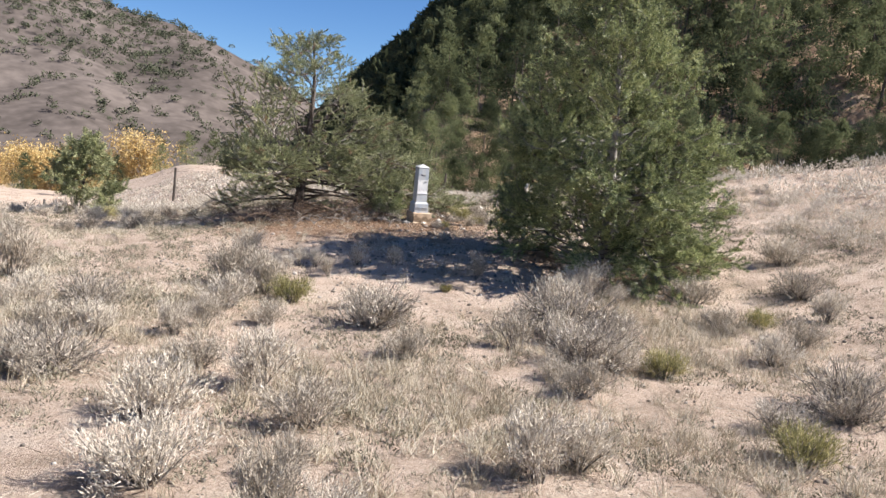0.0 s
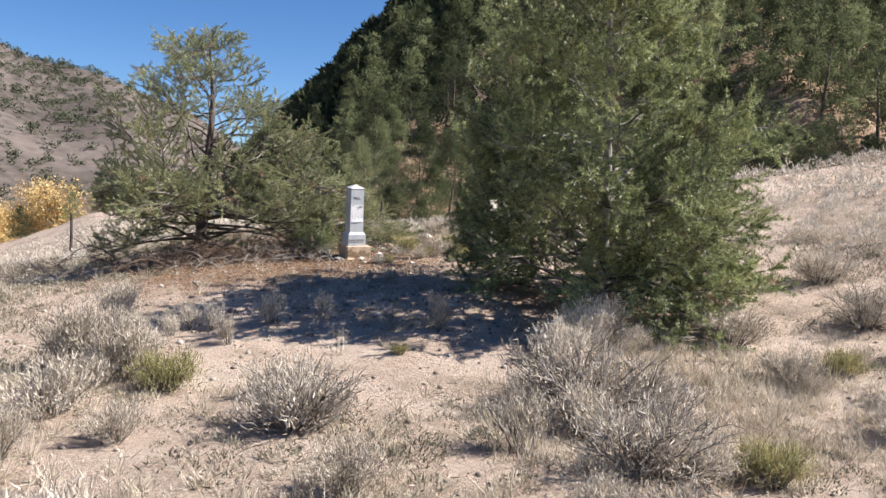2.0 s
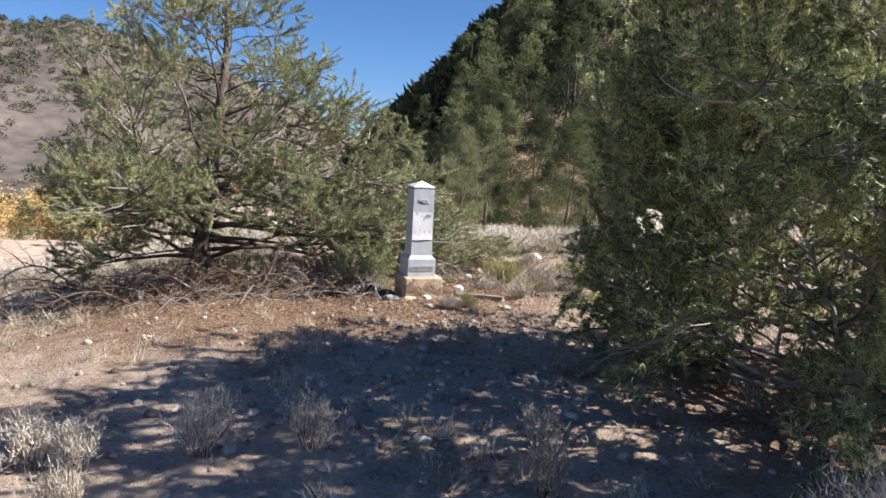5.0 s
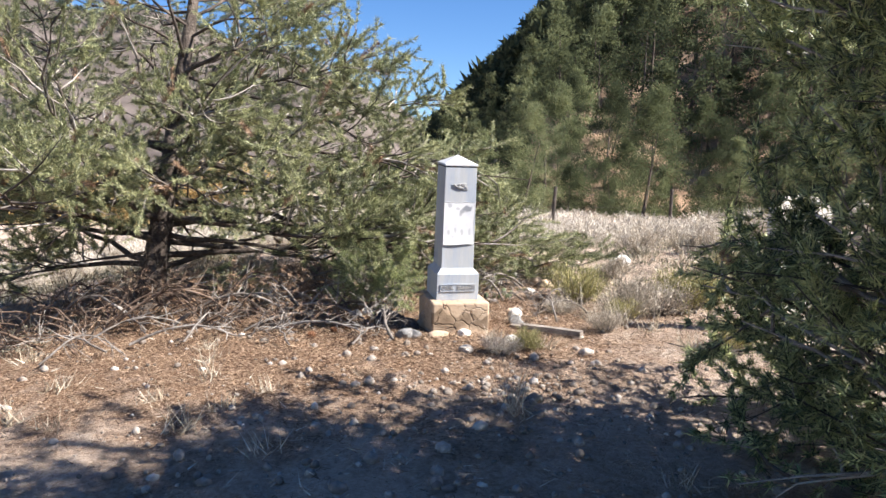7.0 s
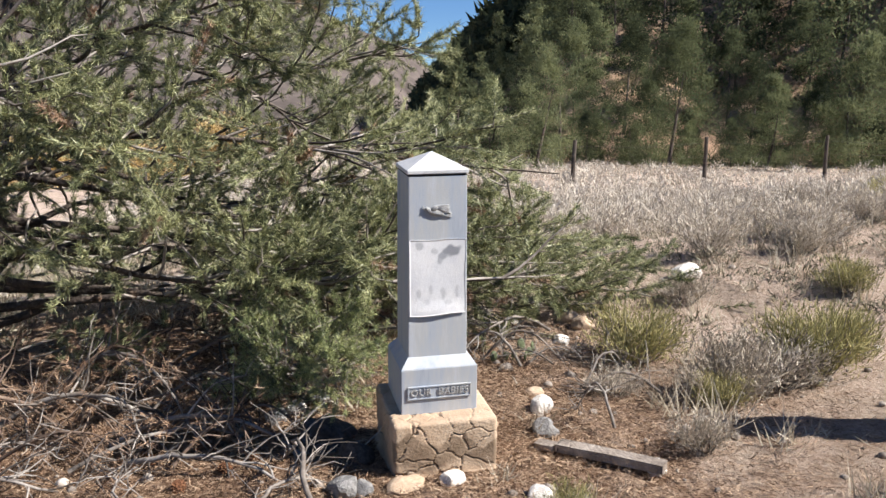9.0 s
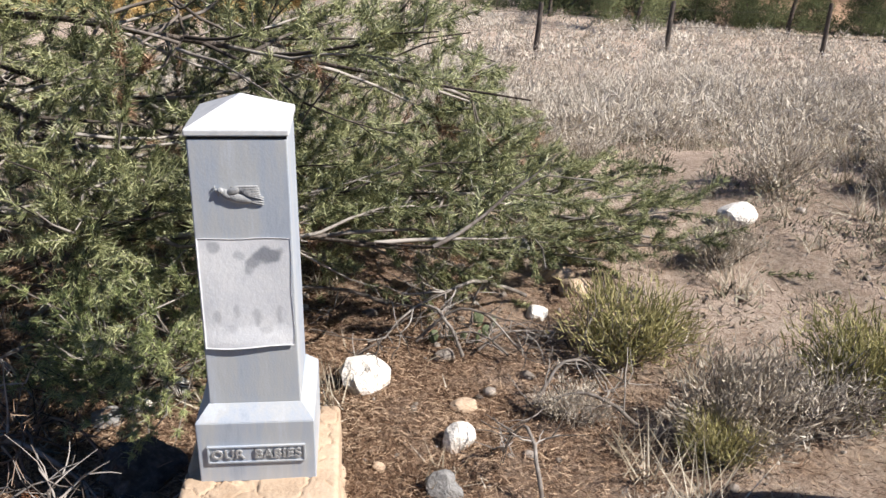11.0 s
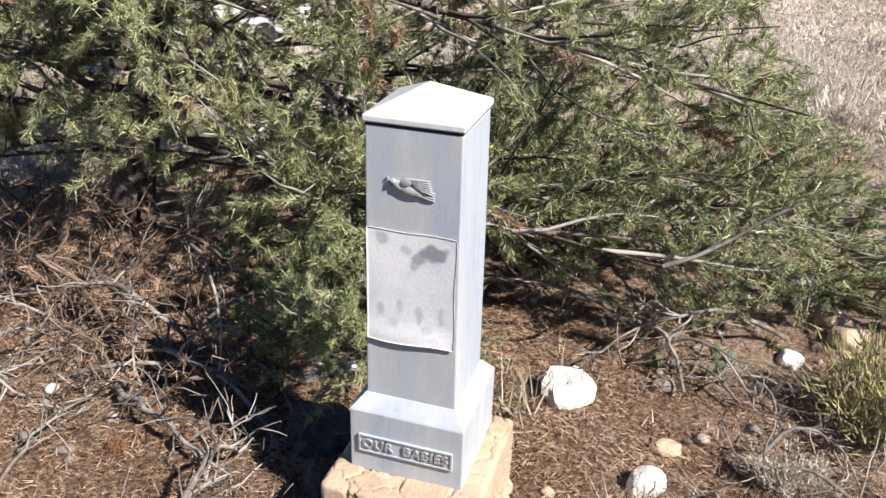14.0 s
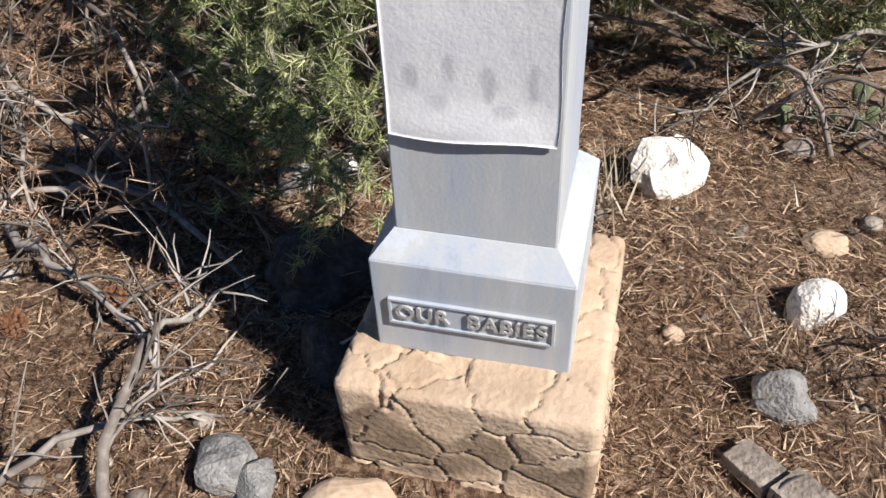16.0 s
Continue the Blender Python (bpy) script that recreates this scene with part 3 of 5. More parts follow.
def plant_hill():
    g = np.random.default_rng(41)
    kinds = [hill_tree_mesh(s, h, w) for s, h, w in ((1, 6.5, 1.9), (2, 5.0, 2.0), (3, 4.2, 1.9), (4, 7.5, 2.0), (5, 3.2, 1.6))]
    kinds += [hill_tree_mesh(s, h, w, 13000, 0.13, 0.026) for s, h, w in ((6, 5.4, 1.7), (7, 4.8, 1.8), (8, 4.0, 1.7))]
    spots, far = [], []
    # trees stand close along the foot and the shaded flank, sparsely on the sunlit scree
    while len(spots) < 240:
        u, v = g.uniform(-6, 46), g.uniform(-0.5, 24) if g.random() < 0.75 else g.uniform(-0.5, 8)
        x, y = FOOT[0] + 0.85 * u + 0.53 * v, FOOT[1] - 0.53 * u + 0.85 * v
        scree = smooth((u - 10) / 4) * smooth((33 - u) / 4) * smooth((v - 1) / 2)
        if hill_depth(x, y)[1] < 0.3 or g.random() < 0.88 * scree or any(math.hypot(x - q[0], y - q[1]) < 1.9 for q in spots):
            continue
        spots.append((x, y))
    while len(far) < 1150:
        u, v = g.uniform(-40, 60), g.uniform(20, 120) ** 1.0
        x, y = FOOT[0] + 0.85 * u + 0.53 * v, FOOT[1] - 0.53 * u + 0.85 * v
        scree = smooth((u - 8) / 6) * smooth((46 - u) / 6)
        if 0.3 < hill_depth(x, y)[1] < 60 and g.random() > 0.8 * scree:
            far.append((x, y))
    # pines standing free at the foot of the hill
    for x, y in ((7.05, 21.1), (11.6, 21.6), (14.2, 20.4), (9.4, 25.5), (17.2, 18.6), (19.5, 10.5), (21.5, 7.0)):
        spots.append((x, y))
    free, first = len(spots) - 7, {}
    # low trees and brush close along the foot
    for _ in range(46):
        u, v = g.uniform(-5, 26), g.uniform(-2.0, 1.2)
        spots.append((FOOT[0] + 0.85 * u + 0.53 * v, FOOT[1] - 0.53 * u + 0.85 * v))
    for i, (x, y) in enumerate(spots):
        k = int(g.integers(0, 5)) if math.hypot(x, y) > 34 else 5 + i % 3
        m = pose(x, y, gz(x, y), g.normal() * 3, g.normal() * 3, g.uniform(0, 360)) @ Matrix.Scale(g.uniform(0.62, 1.1) * ((0.86 if i < free + 5 else 0.6) if free <= i < free + 7 else 0.42 if i >= free + 7 else float(np.clip(0.5 + 0.06 * hill_depth(x, y)[1], 0.5, 1))), 4)
        if k not in first:
            first[k] = empty("conifer_tree", 0, 0, 0)
            child("trunk", kinds[k][0], first[k])
            child("crown", kinds[k][1], first[k])
            tagged(first[k], "dark green conifer growing on the steep hillside", "conifer tree", "trees on the hill")
            first[k].matrix_basis = m
        else:
            ob = copy_thing(first[k], Matrix())
            ob.matrix_basis = m
    # junipers along the foot of the shaded side slope
    for i in range(26):
        s = 34 + 4.2 * i + g.uniform(-1, 1)
        x, y = 0.27 * s - 2.6 - g.uniform(-0.5, 2.6) * (1 + 0.02 * i), 0.963 * s - 8
        copy_thing(first[i % 3], Matrix()).matrix_basis = pose(x, y, gz(x, y), 0, 0, i * 70) @ Matrix.Scale(g.uniform(0.4, 0.62), 4)
    # low junipers along the far edge of the meadow
    for x, y, s in ((-6.0, 47.0, 0.4), (-8.5, 44.0, 0.45), (-3.0, 52.0, 0.4), (-12.0, 50.0, 0.5), (-1.5, 46.0, 0.45), (0.5, 49.0, 0.5), (2.5, 47.0, 0.55)):
        copy_thing(first[1], Matrix()).matrix_basis = pose(x, y, gz(x, y), 0, 0, x * 40) @ Matrix.Scale(s, 4)
    P = np.array([(x, y, gz(x, y)) for x, y in far])
    size = g.uniform(1.2, 2.3, len(P))
    c = 130
    rep = np.repeat(size, c)
    hh = g.uniform(0, 1, len(P) * c)
    rad = np.interp(hh, [0, 0.25, 0.6, 1], [0.7, 1, 0.75, 0.1]) * np.sqrt(g.uniform(0.2, 1, len(hh)))
    an = g.uniform(0, 2 * np.pi, len(hh))
    base = np.repeat(P, c, 0) + np.stack([rad * np.cos(an) * rep, rad * np.sin(an) * rep, hh * rep * 2.6 + 0.2], -1)
    v, f = blades(base, unit(g.normal(size=base.shape) + [0, 0, 0.6]), rep * g.uniform(0.25, 0.5, len(base)), rep * 0.22, g)
    tagged(new("hill_woods", fast_mesh("hill_woods", v, f, [M["needle_far"]])), "dark conifer woods on the upper hillside", "woods", kind="stuff")


plant_hill()


def cottonwoods():
    """Yellow autumn trees along the valley bottom, far behind the meadow."""
    g = np.random.default_rng(5)
    first = None
    for i in range(26):
        az = math.radians(-28 + 29 * (i + g.uniform(0, 0.9)) / 26)
        r = g.uniform(82, 100)
        x, y = r * math.sin(az) - 4, r * math.cos(az) - 12
        m = pose(x, y, gz(x, y) - 0.5, 0, 0, g.uniform(0, 360)) @ Matrix.Scale(g.uniform(0.6, 1.0), 4)
        if first is None:
            first = empty("cottonwood_tree", 0, 0, 0)
            trunk = tube(wander((0, 0, 0), (0.05, 0, 1), 4.5, 6, 0.05, g), np.linspace(0.22, 0.04, 6), 6)
            child("trunk", fast_mesh("trunk", *trunk, [M["bark_grey"]]), first)
            cen = np.array([(g.normal() * 1.5, g.normal() * 1.5, g.uniform(1.2, 5.4)) for _ in range(40)])
            base = np.repeat(cen, 110, 0) + g.normal(size=(4400, 3)) * 0.5
            child("crown", fast_mesh("crown", *blades(base, unit(g.normal(size=base.shape)), g.uniform(0.14, 0.3, 4400), 0.15, g), [M["yellow"]]), first, "golden autumn leaves")
            tagged(first, "golden autumn cottonwood in the valley bottom", "cottonwood tree", "autumn trees")
            first.matrix_basis = m
        else:
            copy_thing(first, Matrix()).matrix_basis = m


cottonwoods()


# ---- brush and grass ----
def bush_meshes(seed, height, spread, stems, leaf_n, leaf_len=0.05, leaf_w=0.008, leaf="sage_leaf", wood_r=0.008, bend=0.16, forks=0):
    """Stem and foliage meshes of a sagebrush: crooked dark wood below, pale upright sprigs above."""
    g = np.random.default_rng(seed)
    wood, bp, bw = [], [], []
    for _ in range(stems):
        a, s = g.uniform(0, 2 * np.pi), spread * math.sqrt(g.random())
        way = np.array([math.cos(a) * s * 0.9, math.sin(a) * s * 0.9, height * g.uniform(0.6, 1.0)])
        L = np.linalg.norm(way)
        st = wander((math.cos(a) * 0.03, math.sin(a) * 0.03, -0.03), way, L, 6, bend, g, 0.06)
        wood.append(tube(st, np.linspace(wood_r, 0.0016, 6), 3))
        for _ in range(forks):
            i = int(g.integers(1, 5))
            fork = wander(st[i], unit(st[i + 1] - st[i]) + g.normal(size=3) * 0.55 + [0, 0, 0.15], L * g.uniform(0.25, 0.5), 5, bend * 1.2, g, 0.08)
            wood.append(tube(fork, np.linspace(wood_r * 0.45, 0.0012, 5), 3))
        k = leaf_n // stems
        f = g.uniform(0.42, 1.0, k) * 4.99
        i = f.astype(int)
        p = st[i] * (1 - f + i)[:, None] + st[i + 1] * (f - i)[:, None] + g.normal(size=(k, 3)) * 0.03
        bp.append(p)
        bw.append(unit(unit(st[i + 1] - st[i]) + g.normal(size=(k, 3)) * 0.6 + [0, 0, 0.4]))
    bp, bw = np.concatenate(bp), np.concatenate(bw)
    v, f = blades(bp, bw, leaf_len * g.uniform(0.5, 1.5, len(bp)), leaf_w, g)
    return fast_mesh("woody_base", *merge(wood), [M["sage_wood"]]), fast_mesh("foliage", v, f, [M[leaf]])


def make_bush(name, meshes, label, category, group):
    t = empty(name, 0, 0, 0)
    tagged(child("woody_base", meshes[0], t), kind="stuff")
    tagged(child("foliage", meshes[1], t), kind="stuff")
    return tagged(t, label, category, group)


def put_bush(store, key, make, x, y, scale, turn):
    m = pose(x, y, gz(x, y), 0, 0, turn) @ Matrix.Scale(scale, 4)
    if key not in store:
        store[key] = make()
        store[key].matrix_basis = m
    else:
        copy_thing(store[key], Matrix()).matrix_basis = m


SAGE = [bush_meshes(s, h, w, st, int(lf * 1.25), ln * 0.85, 0.0068, wood_r=0.006) for s, h, w, st, lf, ln in ((31, 0.34, 0.26, 30, 2900, 0.042), (32, 0.42, 0.30, 34, 3200, 0.045), (33, 0.28, 0.30, 28, 2600, 0.04), (34, 0.46, 0.2, 24, 2500, 0.05))]
TWIGGY = bush_meshes(35, 0.36, 0.36, 64, 2600, 0.036, 0.006, "sage_leaf", 0.007, 0.27, 4)
RABBIT = [bush_meshes(s, 0.30, 0.26, 60, 3000, 0.05, 0.0055, "rabbit_leaf", 0.005) for s in (36, 37)]
SPRIG = bush_meshes(38, 0.42, 0.13, 13, 1300, 0.045, 0.0065, "sage_leaf", 0.006)
store = {}
# (x, y, size, kind): bushes that stand out along the walk
BUSHES = [
    (-6.16, -3.45, 1.5, 3), (-5.43, -7.42, 1.2, "t"), (-4.67, -8.64, 1.25, 0), (-4.72, -9.8, 1.05, 1), (-3.88, -7.99, 1.15, 3), (-4.3, -7.3, 0.9, 2), (-2.47, -6.15, 1.3, "t"), (-3.31, -2.3, 1.0, 3),
    (-2.54, -10.1, 1.05, 3), (-2.2, -9.95, 1.0, 0), (-1.29, -7.1, 1.15, "u"), (-0.77, -7.6, 1.35, "t"), (-0.5, -7.75, 0.9, 0), (0.82, -4.8, 1.2, 1), (0.58, -5.0, 1.0, 3), (1.08, -5.05, 0.7, 0),
    (-0.43, -10.0, 1.0, "r"), (0.83, -9.2, 1.35, "t"), (1.1, -8.9, 0.9, 0), (1.39, -7.66, 1.0, 0), (2.12, -5.3, 1.2, 2), (-0.38, -6.5, 1.7, "t"), (-0.65, -6.85, 1.1, 0), (0.05, -6.7, 1.0, "t"),
    (-3.1, -4.89, 1.05, "r"), (-3.4, -4.6, 1.2, 3), (-3.75, -4.2, 1.3, 3), (-5.2, -5.3, 1.1, "t"), (-3.9, -5.3, 1.2, 0), (4.65, -4.1, 1.5, 2), (3.6, -5.6, 1.2, "t"), (-5.5, -6.2, 1.0, 2),
    (-2.7, -3.2, 0.75, "u"), (-2.49, -3.24, 0.7, "u"), (-2.9, -3.35, 0.6, "u"), (-1.93, -3.2, 0.85, "u"), (-1.41, -3.32, 0.75, "u"), (-0.47, -4.0, 0.75, "u"), (-0.25, -3.5, 0.6, "u"), (-2.45, -3.85, 0.7, "u"),
    (-1.1, -4.6, 0.35, "r"), (1.13, 0.80, 0.95, "r"), (1.85, 0.45, 1.05, "r"), (2.15, 0.7, 0.8, "r"), (1.34, 0.30, 0.85, 0), (1.6, 0.38, 0.7, "t"), (0.95, -0.2, 0.5, 2), (0.87, 0.42, 0.42, 2),
    (1.24, 0.18, 0.5, "r"), (0.30, -0.6, 0.42, "r"), (0.12, -0.7, 0.4, 2), (1.5, -0.75, 0.6, "r"), (2.38, 2.4, 0.85, 1), (1.75, 1.5, 0.6, 0), (2.7, 1.4, 0.7, "r"), (3.2, 2.3, 0.8, 0),
    (1.5, 3.0, 0.7, 2), (3.7, 3.4, 0.8, 3), (2.3, 4.0, 0.75, 0)]


def on_path(x, y):
    """Whether a place lies on the trodden line, which is kept free of tall brush."""
    px = np.interp(y, [-15, -10, -5, -2.6, -1.5], [-5.1, -3.2, -1.05, -0.45, 0.4])
    return abs(x - px) < 0.42 and y < -1.2


def bushes():
    g = np.random.default_rng(77)
    for x, y, s, kind in BUSHES:
        if kind == "t":
            put_bush(store, "t", lambda: make_bush("sagebrush", TWIGGY, "twiggy dead-looking sagebrush on dry ground", "shrub", "sagebrush"), x, y, s, g.uniform(0, 360))
        elif kind == "u":
            put_bush(store, "u", lambda: make_bush("sagebrush", SPRIG, "slender upright sagebrush sprigs on bare ground", "shrub", "sagebrush"), x, y, s, g.uniform(0, 360))
        elif kind == "r":
            put_bush(store, "r0", lambda: make_bush("rabbitbrush", RABBIT[0], "yellow-green rabbitbrush on dry ground", "shrub", "rabbitbrush"), x, y, s, g.uniform(0, 360))
        else:
            k = int(kind)
            put_bush(store, "s%d" % k, lambda: make_bush("sagebrush", SAGE[k], "silvery grey sagebrush on dry ground", "shrub", "sagebrush"), x, y, s, g.uniform(0, 360))
    n = 0
    while n < 150:
        x, y = g.uniform(-9, 7), g.uniform(-13, 8)
        if math.hypot(x, y) < 1.9 or math.hypot(x - 1.87, y + 3.38) < 1.9 or math.hypot(x + 1.9, y - 1.3) < 2.2 or on_path(x, y):
            continue
        if -3.2 < x < 1.2 and -4.6 < y < 1.0:
            continue
        k = int(g.integers(0, 4))
        r = g.random()
        if r < 0.12:
            put_bush(store, "t", lambda: make_bush("sagebrush", TWIGGY, "twiggy dead-looking sagebrush on dry ground", "shrub", "sagebrush"), x, y, g.uniform(0.6, 1.0), g.uniform(0, 360))
        elif r < 0.2:
            put_bush(store, "r0", lambda: make_bush("rabbitbrush", RABBIT[0], "yellow-green rabbitbrush on dry ground", "shrub", "rabbitbrush"), x, y, g.uniform(0.5, 1.0), g.uniform(0, 360))
        else:
            put_bush(store, "s%d" % k, lambda: make_bush("sagebrush", SAGE[k], "silvery grey sagebrush on dry ground", "shrub", "sagebrush"), x, y, g.uniform(0.5, 1.05), g.uniform(0, 360))
        n += 1


bushes()


def clumps(P, size, c, wide, lean, tall, g):
    """Leaf blades of many rounded clumps at the places P."""
    rep = np.repeat(size, c)
    a, rr = g.uniform(0, 2 * np.pi, len(rep)), np.sqrt(g.random(len(rep)))
    hh = (1 - rr ** 2) * g.uniform(0.5, 1, len(rep))
    base = np.repeat(P, c, 0) + np.stack([np.cos(a) * rr * rep, np.sin(a) * rr * rep, hh * rep * tall], -1)
    way = unit(np.stack([np.cos(a) * rr * lean, np.sin(a) * rr * lean, np.ones(len(rep))], -1) + g.normal(size=base.shape) * 0.65)
    return blades(base, way, rep * g.uniform(0.15, 0.38, len(rep)), rep * wide, g)


def meadow():
    """The sage flat behind the grave and on the bank: uncounted pale bushes."""
    g = np.random.default_rng(9)
    P = []
    while len(P) < 4800:
        u = g.random()
        if u < 0.74:
            az, r = math.radians(g.uniform(-38, 58)), 5.5 + 60 * g.random() ** 1.7
            x, y = r * math.sin(az), r * math.cos(az) - 1.5
            if y < 3.6 or (y < 6 and (x < 0.8 or g.random() < 0.4)):
                continue
        elif u < 0.93:
            x, y = g.uniform(6, 26), g.uniform(-9, 8)
        else:
            x, y = g.uniform(-22, -8), g.uniform(-9, 8)
        if hill_depth(x, y)[0] > -3.5:
            continue
        P.append((x, y))
    P = np.array(P)
    P = np.column_stack([P, ground(P[:, 0], P[:, 1]) - 0.03])
    close = (P[:, 1] < 11) & (P[:, 0] > -6) & (P[:, 0] < 9)
    size = g.uniform(0.15, 0.40, len(P))
    fine = clumps(P[close], size[close] * 0.9, 230, 0.032, 0.9, 1.05, g)
    v, f = merge([fine, clumps(P[~close], size[~close], 76, 0.085, 0.9, 1.05, g)])
    tagged(new("sage_meadow", fast_mesh("sage_meadow", v, f, [M["sage_flat"]])), "pale grey sagebrush flat reaching to the hill", "sagebrush", kind="stuff")
    # knee-low grey forbs between the bushes in front
    n = 6500
    x, y = g.uniform(-9, 7, n), g.uniform(-13.5, 6, n)
    keep = (np.hypot(x / 2.6, (y + 0.9) / 2.2) > 1.1) & (np.hypot(x + 1.2, y + 5.2) > 0.8) & (np.hypot((x + 0.9) / 2.6, (y + 3.7) / 1.6) > 1) & (0.5 + 0.5 * ripple(x, y, 0.8) > g.random(n) * 0.9)
    P = np.column_stack([x, y, ground(x, y) - 0.01])[keep]
    v, f = clumps(P, g.uniform(0.06, 0.17, len(P)), 70, 0.075, 0.8, 0.7, g)
    tagged(new("low_scrub", fast_mesh("low_scrub", v, f, [M["forb"]])), "low grey-green forbs on dry ground", "scrub", kind="stuff")


meadow()


def grass():
    g = np.random.default_rng(15)
    x = np.concatenate([g.uniform(-9, 9, 6500), g.uniform(-7, 3, 5500)])
    y = np.concatenate([g.uniform(-14, 9, 6500), g.uniform(-13, -3, 5500)])
    dens = 1.25 * (0.5 + 0.5 * ripple(x, y, 1.1)) ** 2
    bare = smooth(1.3 - np.hypot(x / 2.6, (y + 0.9) / 1.9))
    keep = g.random(len(x)) < dens * (1 - 0.85 * bare) * (1 - 0.7 * smooth(1.2 - np.hypot(x + 1.2, y + 5.2) / 1.4)) * (1 - 0.9 * smooth(2.4 - 2 * np.hypot((x + 0.9) / 2.6, (y + 3.7) / 1.6)))
    x, y = x[keep], y[keep]
    c = 34
    rep = np.repeat(g.uniform(0.06, 0.24, len(x)), c)
    base = np.repeat(np.column_stack([x, y, ground(x, y) - 0.005]), c, 0) + g.normal(size=(len(rep), 3)) * [0.036, 0.036, 0]
    way = unit(np.array([0, 0, 0.75]) + g.normal(size=base.shape) * 0.5)
    way[:, 2] = np.abs(way[:, 2])
    v, f = blades(base, way, rep * g.uniform(0.5, 1.3, len(rep)), 0.0055, g)
    tagged(new("grass", fast_mesh("grass", v, f, [M["grass"]])), "short dry straw-coloured bunch grass", "grass", kind="stuff")



def straw():
    """Flattened straw, fallen leaves and twig ends on the open ground."""
    g = np.random.default_rng(16)
    n = 60000
    x, y = g.uniform(-9, 8, n), -14 + 17 * g.random(n)
    near = g.random(n) < 0.45
    x = np.where(near, g.normal(size=n) * 2.4 - 2.2, x)
    y = np.where(near, g.normal(size=n) * 2.8 - 7.5, y)
    keep = (g.random(n) < 0.12 + 0.88 * (0.5 + 0.5 * ripple(x, y, 0.7)) ** 2) & (np.hypot(x / 0.5, (y + 0.05) / 0.5) > 1) & ((np.hypot(x, y) > 1.6) | (g.random(n) < 0.15))
    x, y = x[keep], y[keep]
    n = len(x)
    a = g.uniform(0, 2 * np.pi, n)
    way = unit(np.stack([np.cos(a), np.sin(a), np.abs(g.normal(size=n)) * 0.45], -1))
    v, f = blades(np.stack([x, y, ground(x, y) + g.uniform(0, 0.015, n)], -1), way, g.uniform(0.03, 0.11, n), g.uniform(0.0018, 0.0055, n), g)
    tagged(new("straw", fast_mesh("straw", v, f, [M["straw"]])), "flattened straw and twig ends on the soil", "straw", kind="stuff")


grass()
straw()


# ---- gravestone ----
def frustum(bm, w0, w1, z0, z1):
    v = [bm.verts.new((sx * w, sy * w, z)) for w, z in ((w0, z0), (w1, z1)) for sx, sy in ((-1, -1), (1, -1), (1, 1), (-1, 1))]
    bm.faces.new(v[3::-1])
    bm.faces.new(v[4:])
    for i in range(4):
        bm.faces.new((v[i], v[(i + 1) % 4], v[4 + (i + 1) % 4], v[4 + i]))


def soften(bm, width=0.002, seg=2):
    bmesh.ops.bevel(bm, geom=bm.edges[:], offset=width, segments=seg, affect="EDGES", profile=0.5)


def box(bm, x0, x1, y0, y1, z0, z1):
    bmesh.ops.create_cube(bm, size=1, matrix=Matrix.Translation(((x0 + x1) / 2, (y0 + y1) / 2, (z0 + z1) / 2)) @ Matrix.Diagonal((x1 - x0, y1 - y0, z1 - z0, 1)))


def egg(bm, x, y, z, rx, ry, rz, turn=0.0, tilt=0.0, seg=14):
    bmesh.ops.create_uvsphere(bm, u_segments=seg, v_segments=seg // 2 + 2, radius=1, matrix=pose(x, y, z, 0, turn, tilt) @ Matrix.Diagonal((rx, ry, rz, 1)))


BASE_Z = 0.2
grave = empty("grave_monument", 0, 0, 0)
# the marker leans forward out of plumb
grave.matrix_basis = pose(0, 0, 0, 4.84, -1.17, 1.93)
tagged(grave, "grey cast-zinc grave marker with dove relief on a plinth", "gravestone")
bm = bmesh.new()
frustum(bm, 0.130, 0.130, BASE_Z - 0.004, BASE_Z + 0.157)
soften(bm, 0.0025)
pedestal = part("pedestal", bm, M["zinc"], grave)
bm = bmesh.new()
frustum(bm, 0.129, 0.1015, BASE_Z + 0.1575, BASE_Z + 0.19)
part("shoulder", bm, M["zinc"], grave)
bm = bmesh.new()
frustum(bm, 0.1005, 0.0965, BASE_Z + 0.188, BASE_Z + 0.795)
soften(bm, 0.003)
part("shaft", bm, M["zinc"], grave)
bm = bmesh.new()
frustum(bm, 0.0955, 0.0955, BASE_Z + 0.79, BASE_Z + 0.803)
part("seam", bm, M["seam"], grave)
bm = bmesh.new()
frustum(bm, 0.101, 0.101, BASE_Z + 0.801, BASE_Z + 0.815)
soften(bm, 0.003)
v0 = [bm.verts.new((sx * 0.0995, sy * 0.0995, BASE_Z + 0.8145)) for sx, sy in ((-1, -1), (1, -1), (1, 1), (-1, 1))]
tip = bm.verts.new((0, 0, BASE_Z + 0.863))
for i in range(4):
    bm.faces.new((v0[i], v0[(i + 1) % 4], tip))
part("cap", bm, M["zinc_cap"], grave)


